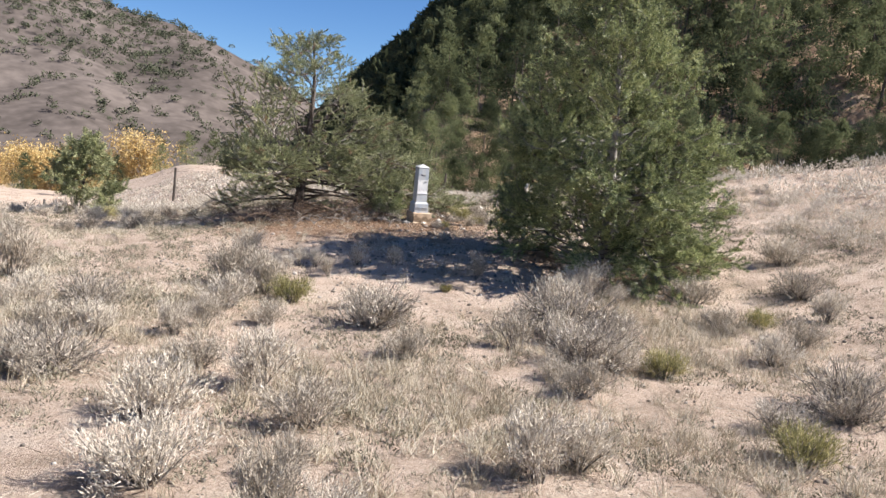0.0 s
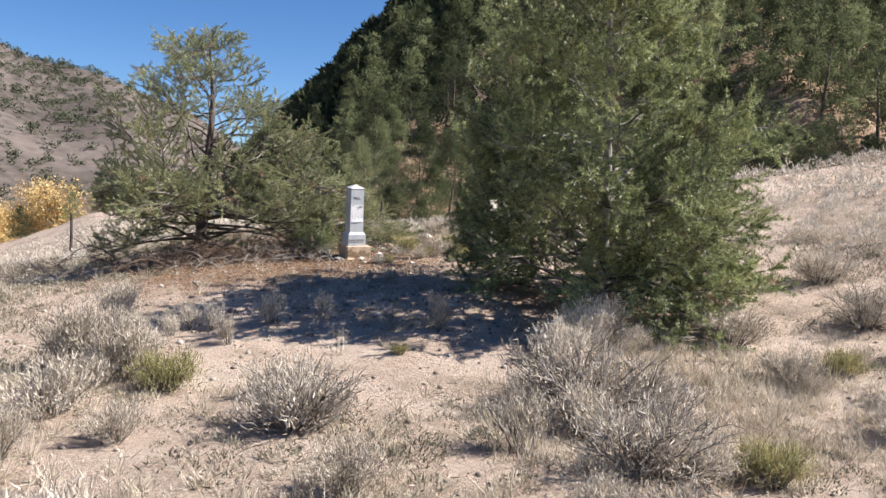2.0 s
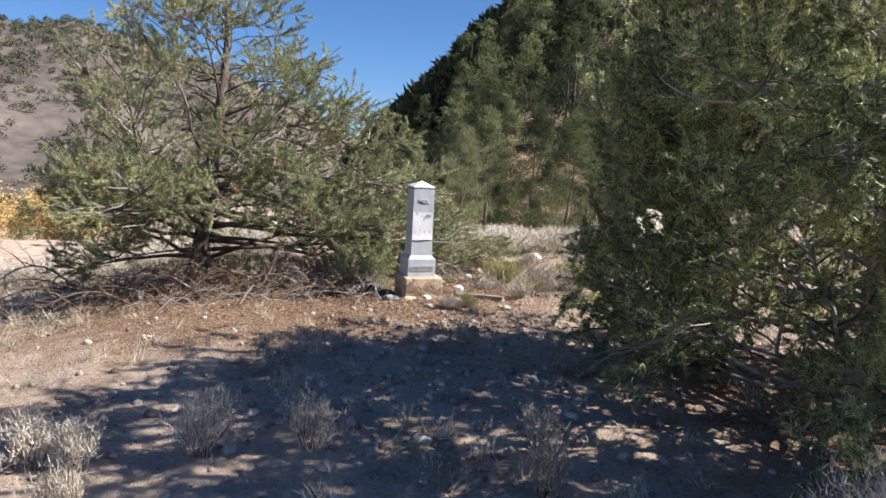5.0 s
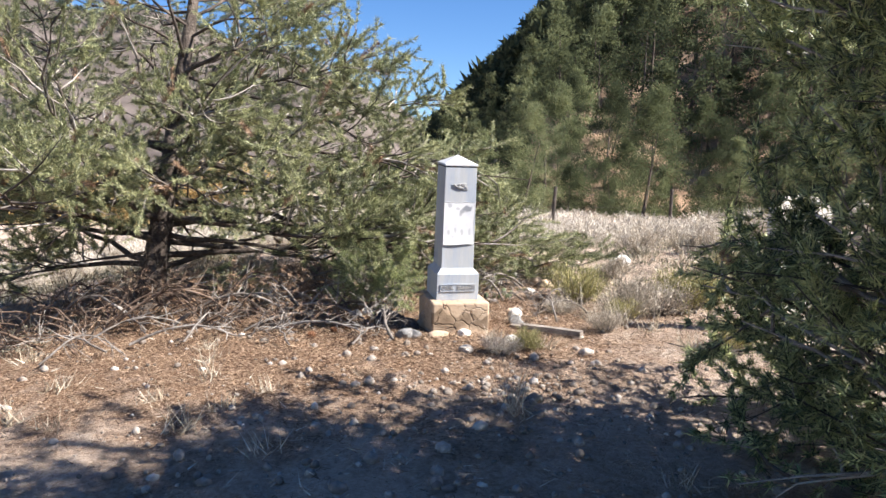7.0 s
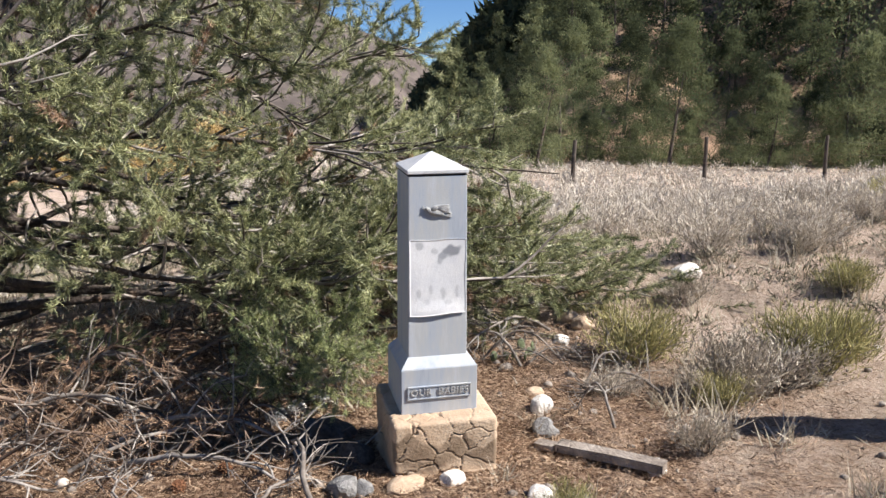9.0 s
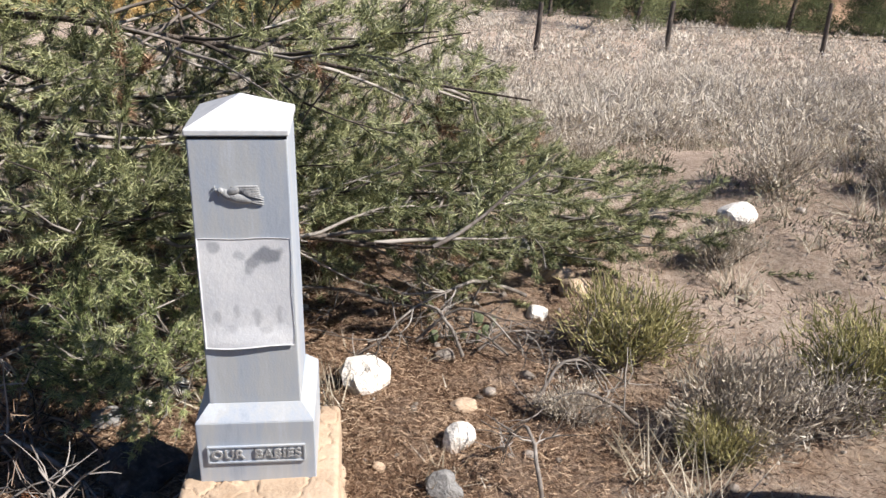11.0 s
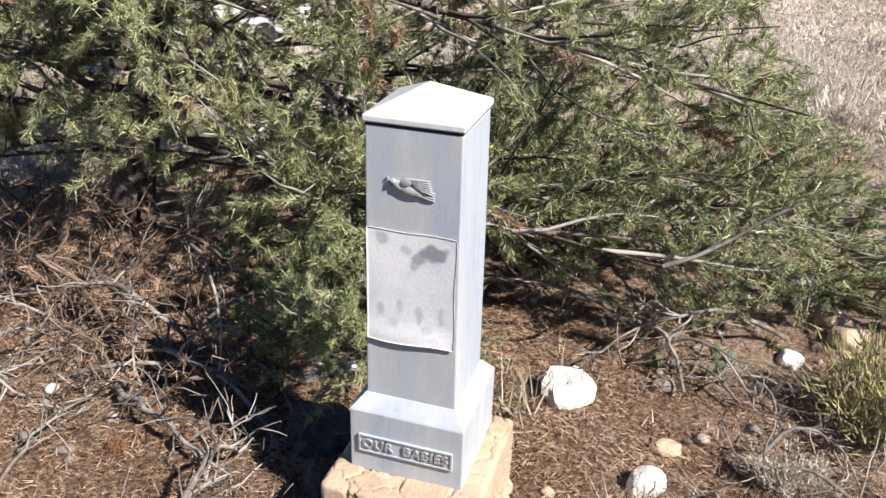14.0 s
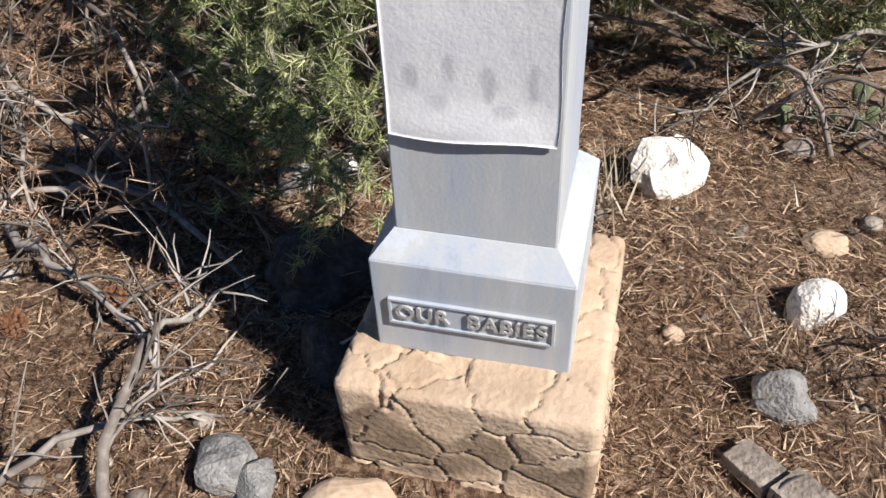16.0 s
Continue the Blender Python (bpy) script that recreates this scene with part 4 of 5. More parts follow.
def plaque_mesh():
    """A thin blistered sheet fixed over the shaft's face, its lower edge curling outwards."""
    nx, nz = 44, 56
    g = np.random.default_rng(2)
    u, w = np.meshgrid(np.linspace(0, 1, nx), np.linspace(0, 1, nz), indexing="ij")
    x = -0.0945 + 0.187 * u + 0.0015 * np.sin(w * 9) * (u > 0.97)
    z = 0.535 + 0.252 * w - 0.003 * np.sin(u * 5 + 0.4) * (w < 0.02) + 0.0012 * np.sin(u * 9 + 1) * (w > 0.98)
    lift = 0.0035 + 0.006 * smooth((0.22 - w) / 0.22) * (0.5 + 0.5 * np.sin(u * 3.0)) + 0.0008 * np.sin(u * 5 + 2 * w) + 0.00012 * g.normal(size=u.shape)
    y = -(0.1005 - (z - 0.388) * 0.0066) - np.maximum(lift, 0.0018)
    front = np.stack([x, y, z], -1).reshape(-1, 3)
    back = front + [0, 0.0022, 0]
    i, j = np.meshgrid(np.arange(nx - 1), np.arange(nz - 1), indexing="ij")
    q = (i * nz + j).ravel()
    f = np.stack([q, q + nz, q + nz + 1, q + 1], -1)
    n = nx * nz
    rim = np.concatenate([np.arange(nx) * nz, (nx - 1) * nz + np.arange(nz), (np.arange(nx) * nz + nz - 1)[::-1], np.arange(nz)[::-1]])
    e = np.stack([rim[:-1], rim[1:], rim[1:] + n, rim[:-1] + n], -1)
    me = fast_mesh("plaque", np.concatenate([front, back]), np.concatenate([f, f[:, ::-1] + n, e]), [M["plaque"]])
    dark_patch = np.zeros(u.shape)
    # worn grey patches where the coat has come off
    for cu, cw, ru, rw, k in ((0.76, 0.85, 0.17, 0.075, 1.0), (0.60, 0.79, 0.09, 0.06, 0.8), (0.54, 0.72, 0.05, 0.06, 0.6), (0.45, 0.85, 0.07, 0.04, 0.45), (0.17, 0.93, 0.08, 0.06, 0.6),
                              (0.16, 0.3, 0.05, 0.06, 0.45), (0.38, 0.33, 0.04, 0.07, 0.4), (0.6, 0.28, 0.05, 0.08, 0.45), (0.85, 0.3, 0.04, 0.08, 0.4), (0.3, 0.18, 0.06, 0.04, 0.3), (0.7, 0.16, 0.07, 0.04, 0.35)):
        edge = np.hypot((u - cu) / ru, (w - cw) / rw) + 0.22 * np.sin(u * 31 + cw * 9) * np.cos(w * 37 + cu * 5)
        dark_patch = np.maximum(dark_patch, k * smooth((1.15 - edge) / 0.45))
    me.attributes.new("dark_patch", "FLOAT", "POINT").data.foreach_set("value", np.concatenate([dark_patch.ravel(), dark_patch.ravel() * 0]).astype(np.float32))
    return me


child("plaque", plaque_mesh(), grave, "bleached blistered metal sheet with grey stains")
# flying dove in low relief, carrying a sprig
bm = bmesh.new()
DX, DY, DZ = -0.004, -0.0995, 0.884
egg(bm, DX - 0.002, DY + 0.001, DZ - 0.008, 0.034, 0.008, 0.0115, 14)
egg(bm, DX - 0.024, DY, DZ - 0.001, 0.013, 0.007, 0.009, 38)
egg(bm, DX - 0.034, DY - 0.002, DZ + 0.007, 0.0065, 0.006, 0.006)
egg(bm, DX - 0.041, DY - 0.001, DZ + 0.007, 0.005, 0.0025, 0.0018, -10)
for k in range(4):
    egg(bm, DX - 0.045 + 0.002 * k, DY - 0.001, DZ + 0.013 - 0.005 * k, 0.0035, 0.0025, 0.0016, 50 * (k - 1.5))
egg(bm, DX - 0.008, DY - 0.003, DZ + 0.007, 0.015, 0.0055, 0.0085, -24)
for k in range(7):
    egg(bm, DX + 0.013 + 0.0022 * k, DY - 0.0025, DZ + 0.0155 - 0.0033 * k, 0.029 - 0.0012 * k, 0.004, 0.0026, -2 + 3.2 * k)
for k in range(4):
    egg(bm, DX + 0.031, DY, DZ - 0.019 + 0.0036 * k, 0.020, 0.0035, 0.0026, 14 - 5 * k)
part("dove_relief", bm, M["dove"], grave, "cast relief of a flying dove", shade=True)
# name plate with raised letters
bm = bmesh.new()
box(bm, -0.106, 0.106, -0.1325, -0.129, 0.254, 0.295)
for x0, x1, z0, z1 in ((-0.108, 0.108, 0.2935, 0.297), (-0.108, 0.108, 0.252, 0.2555), (-0.108, -0.1045, 0.2556, 0.2934), (0.1045, 0.108, 0.2556, 0.2934)):
    box(bm, x0, x1, -0.1355, -0.1285, z0, z1)
name_plate = part("name_plate", bm, M["zinc"], pedestal, "raised rectangular name plate")
font = bpy.data.curves.new("lettering", "FONT")
font.body, font.align_x, font.align_y = "OUR  BABIES", "CENTER", "CENTER"
font.size, font.extrude, font.offset, font.space_character = 0.0315, 0.002, 0.0009, 1.12
letter_source = bpy.data.objects.new("lettering", font)
scene.collection.objects.link(letter_source)
letters = bpy.data.meshes.new_from_object(letter_source.evaluated_get(bpy.context.evaluated_depsgraph_get()))
bpy.data.objects.remove(letter_source)
letters.materials.clear()
letters.materials.append(M["dove"])
lettering = child("lettering", letters, pedestal, "raised capital letters")
lettering.matrix_basis = pose(0, -0.1345, 0.2745, 90)


def plinth_mesh():
    """A rounded block of cracked mud plaster: cracks follow the borders of irregular cells."""
    g = np.random.default_rng(12)
    half, r, n = np.array([0.176, 0.184, 0.125]), 0.013, 96
    t = np.linspace(-1, 1, n)
    A, B = np.meshgrid(t, t, indexing="ij")
    one = np.ones_like(A)
    sides = [(A, B, one), (A, -one, B), (-A, one, B), (one, A, B), (-one, -A, B)]
    i, j = np.meshgrid(np.arange(n - 1), np.arange(n - 1), indexing="ij")
    q = (i * n + j).ravel()
    quad = np.stack([q, q + n, q + n + 1, q + 1], -1)
    P = np.concatenate([np.stack(s, -1).reshape(-1, 3) for s in sides]) * half
    F = np.concatenate([quad + k * n * n for k in range(5)])
    inner = np.clip(P, -(half - r), half - r)
    normal = unit(P - inner)
    P = inner + normal * r
    Q = P + 0.0035 * np.stack([np.sin(P[:, 1] * 160 + P[:, 2] * 97), np.sin(P[:, 2] * 143 + P[:, 0] * 171), np.sin(P[:, 0] * 127 + P[:, 1] * 159)], -1)
    seeds = g.uniform(-1, 1, (120, 3)) * half * 1.05
    d = np.sort(np.linalg.norm(Q[:, None] - seeds[None], axis=2), axis=1)
    edge = d[:, 1] - d[:, 0]
    depth = -0.008 * np.clip(1 - edge / 0.0027, 0, 1) ** 0.6 + 0.0022 * np.sin(P[:, 0] * 23 + P[:, 2] * 19) * np.cos(P[:, 1] * 21)
    low = smooth((-0.055 - P[:, 2]) / 0.03)
    depth = depth + low * (0.012 + 0.008 * np.sin(P[:, 0] * 70) * np.cos(P[:, 1] * 60))
    P = P + normal * depth[:, None] + g.normal(size=P.shape) * 0.0004
    me = fast_mesh("plinth", P + [0.005, -0.026, 0.075], F, [M["mud"]], shade=True)
    # darker brown patch in the middle of the front, under the plaster's lip
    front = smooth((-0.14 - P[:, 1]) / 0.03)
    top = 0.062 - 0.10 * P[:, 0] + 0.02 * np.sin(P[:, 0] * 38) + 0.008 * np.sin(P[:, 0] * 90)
    dark_patch = front * smooth((top - P[:, 2]) / 0.012) * smooth((P[:, 2] + 0.045 - 0.014 * np.sin(P[:, 0] * 30)) / 0.03) * (0.8 + 0.18 * np.sin(P[:, 0] * 55) * np.sin(P[:, 2] * 70))
    me.attributes.new("dark_patch", "FLOAT", "POINT").data.foreach_set("value", dark_patch.astype(np.float32))
    bm = bmesh.new()
    bm.from_mesh(me)
    bmesh.ops.remove_doubles(bm, verts=[v for v in bm.verts if v.is_boundary], dist=0.0016)
    bm.to_mesh(me)
    bm.free()
    return me


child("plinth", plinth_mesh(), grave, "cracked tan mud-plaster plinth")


# second headstone behind the pine
def headstone(x, y, turn):
    t = empty("headstone", x, y, gz(x, y) - 0.08, turn)
    bm = bmesh.new()
    w, h, d = 0.2, 0.84, 0.05
    prof = [(-w, 0), (w, 0)] + [(w * math.cos(a), h + 0.10 * math.sin(a)) for a in np.linspace(0, math.pi, 15)]
    f = bm.faces.new([bm.verts.new((px, -d, pz)) for px, pz in prof])
    ext = bmesh.ops.extrude_face_region(bm, geom=[f])
    bmesh.ops.translate(bm, vec=(0, 2 * d, 0), verts=[e for e in ext["geom"] if isinstance(e, bmesh.types.BMVert)])
    bmesh.ops.bevel(bm, geom=bm.edges[:], offset=0.006, segments=2, affect="EDGES")
    part("slab", bm, M["marble"], t)
    bm = bmesh.new()
    box(bm, -0.27, 0.27, -0.1, 0.1, -0.02, 0.12)
    soften(bm, 0.01)
    part("base", bm, M["marble"], t)
    tagged(t, "cream marble headstone with a rounded top", "gravestone")


headstone(2.09, -0.42, 4)


# ---- stones, wood and litter round the grave ----
def rock_mesh(seed, mat, rough=0.22, cuts=5, sub=3):
    g = np.random.default_rng(seed)
    bm = bmesh.new()
    bmesh.ops.create_icosphere(bm, subdivisions=sub, radius=1)
    planes = [(unit(g.normal(size=3)), g.uniform(0.6, 0.85)) for _ in range(cuts)]
    off = Vector(g.uniform(-9, 9, 3))
    for v in bm.verts:
        p = np.array(v.co)
        p = p * (1 + rough * noise.noise(Vector(p) * 1.3 + off) + 0.3 * rough * noise.noise(Vector(p) * 4 + off))
        for n, k in planes:
            over = p @ n - k
            if over > 0:
                p = p - n * over * 0.85
        v.co = p
    me = bpy.data.meshes.new("stone")
    bm.to_mesh(me)
    bm.free()
    me.materials.append(mat)
    return me


def rock(x, y, sx, sy, sz, mat, seed, label, turn=0.0, sink=0.35, rough=0.22):
    ob = new("stone", rock_mesh(seed, M[mat], rough))
    ob.matrix_basis = pose(x, y, gz(x, y) + sz * (1 - 2 * sink), 0, 0, turn) @ Matrix.Diagonal((sx, sy, sz, 1))
    return tagged(ob, label, "stone")


rock(0.235, 0.62, 0.08, 0.072, 0.082, "quartz", 3, "white quartz stone lying on needle litter", 20, rough=0.4)
rock(0.162, 0.60, 0.034, 0.03, 0.035, "dark_stone", 6, "black lichen-covered stone beside white quartz")
rock(0.17, 0.69, 0.025, 0.02, 0.02, "mud", 46, "small pinkish stone beside white quartz")
rock(0.505, 0.29, 0.056, 0.052, 0.05, "quartz", 5, "rounded white stone on dry litter", 50, rough=0.12)
rock(0.445, 0.06, 0.05, 0.046, 0.05, "grey_stone", 7, "angular grey granite stone beside a board", 10, rough=0.4)
rock(0.275, 0.17, 0.02, 0.018, 0.016, "mud", 8, "small tan pebble on dry litter")
rock(0.50, 0.80, 0.042, 0.03, 0.026, "stone", 9, "pale flat stone half sunk in litter", 30)
rock(-0.36, 0.17, 0.105, 0.09, 0.09, "dark_stone", 14, "dark boulder in the gravestone's shade", 30, rough=0.4)
rock(-0.27, -0.02, 0.06, 0.07, 0.06, "dark_stone", 15, "dark grey boulder against the plinth", 10)
rock(-0.54, 0.46, 0.05, 0.05, 0.04, "grey_stone", 16, "round grey stone under pinyon twigs")
rock(-0.46, 0.52, 0.05, 0.04, 0.035, "quartz", 17, "pale stone under pinyon twigs", 40)
rock(-0.36, 0.60, 0.045, 0.04, 0.035, "quartz", 24, "pale stone under pinyon twigs", 10)
rock(-0.13, -0.29, 0.075, 0.045, 0.03, "mud", 18, "flat tan stone against the plinth", 20)
rock(0.02, -0.285, 0.045, 0.04, 0.032, "quartz", 19, "rounded cream stone against the plinth")
rock(-0.335, -0.27, 0.045, 0.06, 0.045, "grey_stone", 20, "grey broken stone on dry litter", 60, rough=0.4)
rock(-0.275, -0.29, 0.03, 0.045, 0.035, "grey_stone", 21, "small grey broken stone on dry litter", 20, rough=0.4)
rock(0.27, -0.43, 0.045, 0.04, 0.032, "quartz", 22, "white stone on bare soil")
rock(0.72, -0.30, 0.05, 0.045, 0.035, "quartz", 23, "white stone on bare soil", 70)
rock(2.0, 1.95, 0.11, 0.08, 0.07, "quartz", 25, "large pale stone among the brush", 15)
rock(1.25, -4.85, 0.12, 0.09, 0.085, "quartz", 26, "cream boulder beside the pine", 15)
rock(1.02, 1.41, 0.07, 0.055, 0.05, "mud", 31, "rounded pinkish stone behind the rabbitbrush", 20)
rock(1.06, 1.28, 0.075, 0.06, 0.05, "mud", 32, "rounded pinkish stone behind the rabbitbrush", 60)
rock(0.87, 1.1, 0.05, 0.04, 0.035, "quartz", 33, "small white stone in dry litter", 10)
rock(0.54, 0.49, 0.05, 0.035, 0.022, "mud", 34, "flat pinkish stone sunk in litter", 25)
rock(0.73, 1.46, 0.035, 0.03, 0.025, "quartz", 35, "small pale stone in dry litter", 40)
rock(0.89, 1.69, 0.06, 0.05, 0.05, "grey_stone", 36, "grey stone among dry brush", 0)
rock(0.62, -0.7, 0.05, 0.04, 0.03, "stone", 27, "brown stone on bare soil", 15)
rock(-0.05, -0.62, 0.05, 0.04, 0.03, "stone", 28, "brown stone on bare soil", 40)


def gravel():
    """Small stones strewn over the mound."""
    g = np.random.default_rng(61)
    base = rock_mesh(71, M["stone"], 0.3, 6, 1)
    co = np.zeros(len(base.vertices) * 3, np.float32)
    base.vertices.foreach_get("co", co)
    co = co.reshape(-1, 3)
    tri = np.array([p.vertices[:] for p in base.polygons])
    n = 5200
    a, r = g.uniform(0, 2 * np.pi, n), np.abs(g.normal(size=n)) * 2.4
    x, y = r * np.cos(a) * 1.2 + 0.1, r * np.sin(a) - 1.2
    out = g.random(n) < 0.6
    x, y = np.where(out, g.uniform(-6.5, 4, n), x), np.where(out, g.uniform(-12, -2, n), y)
    keep = (np.abs(x) > 0.22) | (np.abs(y) > 0.24)
    x, y = x[keep], y[keep]
    s = 0.005 + 0.024 * g.random(len(x)) ** 4 + 0.004 * g.random(len(x))
    # a stonier strip along the edge of the mound
    k = 520
    x = np.concatenate([x, g.normal(size=k) * 1.1 - 0.6])
    y = np.concatenate([y, g.normal(size=k) * 0.7 - 2.7])
    s = np.concatenate([s, 0.012 + 0.034 * g.random(k) ** 2.5])
    rot = g.uniform(0, 2 * np.pi, len(x))
    sc = np.stack([s * g.uniform(0.8, 1.5, len(x)), s * g.uniform(0.7, 1.2, len(x)), s * g.uniform(0.5, 0.9, len(x))], -1)
    p = co[None] * sc[:, None]
    px = p[..., 0] * np.cos(rot)[:, None] - p[..., 1] * np.sin(rot)[:, None]
    py = p[..., 0] * np.sin(rot)[:, None] + p[..., 1] * np.cos(rot)[:, None]
    V = np.stack([px + x[:, None], py + y[:, None], p[..., 2] + (ground(x, y) + s * 0.25)[:, None]], -1).reshape(-1, 3)
    F = (tri[None] + np.arange(len(x))[:, None, None] * len(co)).reshape(-1, 3)
    tagged(new("gravel", fast_mesh("gravel", V, F, [M["stone"]])), "small pale stones strewn over the soil", "gravel", kind="stuff")


gravel()


def needle_litter():
    """Fallen needles, straw and bits of twig on the ground."""
    g = np.random.default_rng(62)
    n = 110000
    near = g.random(n) < 0.55
    x = np.where(near, g.normal(size=n) * 0.75, g.normal(size=n) * 1.9 - 0.8)
    y = np.where(near, g.normal(size=n) * 0.75 + 0.15, g.normal(size=n) * 1.5 + 0.2)
    keep = (np.abs(x) > 0.19) | (np.abs(y + 0.02) > 0.22)
    x, y = x[keep], y[keep]
    n = len(x)
    a = g.uniform(0, 2 * np.pi, n)
    way = unit(np.stack([np.cos(a), np.sin(a), np.abs(g.normal(size=n)) * 0.4], -1))
    base = np.stack([x, y, ground(x, y) + g.uniform(0.0, 0.014, n)], -1)
    v, f = blades(base, way, g.uniform(0.015, 0.05, n), np.where(g.random(n) < 0.06, 0.004, 0.002), g)
    tagged(new("needle_litter", fast_mesh("needle_litter", v, f, [M["litter"]])), "fallen brown needles and straw on the soil", "litter", kind="stuff")


needle_litter()


def dead_branch(x, y, turn, length, seed, lift=0.15, r=0.011, needles=0, mat="twig_grey", label="bleached dead branch with bare twigs on the ground"):
    """A fallen limb: a bowed stem with forked bare twigs, sometimes with brown needles left."""
    g = np.random.default_rng(seed)
    t = empty("dead_branch", x, y, gz(x, y) + 0.02, turn)
    k = 12
    s = np.linspace(0, 1, k)
    stem = np.stack([s * length, np.cumsum(g.normal(size=k)) * 0.02 * length, lift * np.sin(np.pi * np.minimum(s * 1.1, 1)) + 0.01], -1)
    child("stem", fast_mesh("stem", *tube(stem, np.linspace(r, r * 0.3, k), 6), [M[mat]], shade=True), t)
    tw, tips, ways = [], [], []
    for i in range(int(11 * length) + 4):
        f = g.uniform(0.12, 1.0) * (k - 1.01)
        j = int(f)
        p = stem[j] + (stem[j + 1] - stem[j]) * (f - j)
        d = unit(unit(stem[j + 1] - stem[j]) + g.normal(size=3) * 0.8 + [0, 0, 0.1])
        a = wander(p, d, g.uniform(0.12, 0.38) * min(1, length), 6, 0.22, g, 0.02)
        a[:, 2] = np.maximum(a[:, 2], 0.004)
        tw.append(tube(a, np.linspace(r * 0.42, 0.0014, 6), 4))
        for _ in range(3):
            q = a[int(g.integers(1, 6))]
            b = wander(q, unit(d + g.normal(size=3) * 0.8), g.uniform(0.05, 0.16), 4, 0.2, g)
            b[:, 2] = np.maximum(b[:, 2], 0.004)
            tw.append(tube(b, np.linspace(0.0024, 0.001, 4), 3))
            tips.append(b[-1])
            ways.append(unit(b[-1] - b[0]))
    tagged(child("twig_spray", fast_mesh("twig_spray", *merge(tw), [M[mat]]), t), kind="stuff")
    if needles:
        v, f = tufts(np.array(tips), np.array(ways), needles, 0.042, 0.0022, 0.7, g)
        tagged(child("dead_needles", fast_mesh("dead_needles", v, f, [M["dead_needle"]]), t, "rusty brown needles"), kind="stuff")
    tagged(t, label, "branch", "dead branches")


dead_branch(-1.14, 0.38, -26, 0.86, 101, 0.16, 0.012)
dead_branch(-0.42, -0.42, 96, 0.46, 102, 0.14, 0.010)
dead_branch(-0.65, -0.45, 52, 0.42, 103, 0.07, 0.008)
dead_branch(-1.05, 0.2, -25, 0.72, 151, 0.07, 0.011)
dead_branch(-1.25, 0.15, 12, 0.75, 104, 0.10, 0.009)
dead_branch(-1.7, 0.55, -20, 0.95, 105, 0.22, 0.014, 16, label="dead fallen branch holding rusty needles")
dead_branch(-1.5, 0.95, -38, 0.9, 106, 0.25, 0.012, 18, label="dead fallen branch holding rusty needles")
dead_branch(-2.1, 0.6, -10, 1.0, 107, 0.28, 0.010, 0, "twig_brown")
dead_branch(-2.6, 0.9, -30, 0.9, 108, 0.25, 0.014, 14, label="dead fallen branch holding rusty needles")
dead_branch(-1.0, 1.0, -15, 0.9, 109, 0.2, 0.010, 12, label="dead fallen branch holding rusty needles")
dead_branch(-2.9, 0.5, 170, 0.9, 110, 0.2, 0.010, 0, "twig_brown")
dead_branch(-2.4, 0.2, 200, 1.0, 111, 0.18, 0.009, 0, "twig_brown")
dead_branch(-1.9, 0.1, -5, 0.8, 112, 0.12, 0.010, 0)
dead_branch(-1.35, 0.62, -60, 0.7, 113, 0.2, 0.009, 14, label="dead fallen branch holding rusty needles")
dead_branch(-0.8, 0.75, -8, 0.6, 114, 0.12, 0.008, 0)
dead_branch(0.3, 1.15, 200, 0.8, 115, 0.10, 0.008, 0)
dead_branch(0.85, 1.2, 215, 0.75, 116, 0.12, 0.009, 0)
dead_branch(1.05, 0.35, 160, 0.35, 117, 0.08, 0.007, 0)
dead_branch(-2.0, -0.1, 150, 0.6, 118, 0.06, 0.007, 0)
dead_branch(-3.0, 1.4, 190, 1.0, 119, 0.3, 0.014, 10, label="dead fallen branch holding rusty needles")
dead_branch(-1.0, -0.35, 100, 0.5, 120, 0.05, 0.006, 0)

for i, (x, y, turn, length, nd) in enumerate(((-1.2, 0.75, -30, 0.6, 14), (-0.95, 0.45, -50, 0.5, 10), (-1.55, 0.35, -15, 0.7, 0), (-1.05, 0.62, 20, 0.5, 12), (-0.75, 0.3, -20, 0.4, 0),
                                              (-1.8, 0.85, -45, 0.7, 12), (-2.2, 0.35, 10, 0.8, 0), (-1.3, 1.2, -10, 0.7, 14), (-0.9, 0.1, 30, 0.45, 0), (-1.6, 0.0, 60, 0.5, 0),
                                              (-2.7, 0.3, -25, 0.8, 8), (-3.2, 0.8, 10, 0.8, 0), (-2.3, -0.3, 30, 0.5, 0),
                                              (-3.6, 1.0, 170, 0.9, 0), (-3.1, 1.8, 200, 1.0, 6), (-3.9, 1.6, 150, 0.8, 0), (-2.6, 1.4, 175, 1.0, 0), (-2.3, 0.8, 215, 1.1, 0), (-3.4, 0.5, 190, 0.8, 0), (-2.2, 1.0, 160, 1.1, 5), (0.75, 0.45, 20, 0.3, 0), (0.55, 0.75, 140, 0.35, 0), (0.95, 0.75, 60, 0.3, 0), (0.4, 0.85, -15, 0.4, 0), (0.7, 0.0, 110, 0.25, 0))):
    dead_branch(x, y, turn, length, 130 + i, 0.14, 0.007, nd, "twig_brown" if i % 3 and x < 0 else "twig_grey", label="dead fallen branch holding rusty needles" if nd else "dead branch with bare twigs on the ground")
# brown brush heaped under the pinyon's lowest limbs
g_heap = np.random.default_rng(88)
for i in range(16):
    dead_branch(g_heap.uniform(-2.9, -1.25), g_heap.uniform(0.5, 1.25), g_heap.uniform(-60, 60), g_heap.uniform(0.5, 0.9), 170 + i, g_heap.uniform(0.12, 0.32), 0.008, 8 if i % 2 else 0, "twig_brown",
                label="brown dead branch heaped under the pinyon")


dead_branch(0.35, 1.21, 62, 0.58, 152, 0.03, 0.007)
dead_branch(0.62, 0.8, 20, 0.3, 153, 0.05, 0.005)
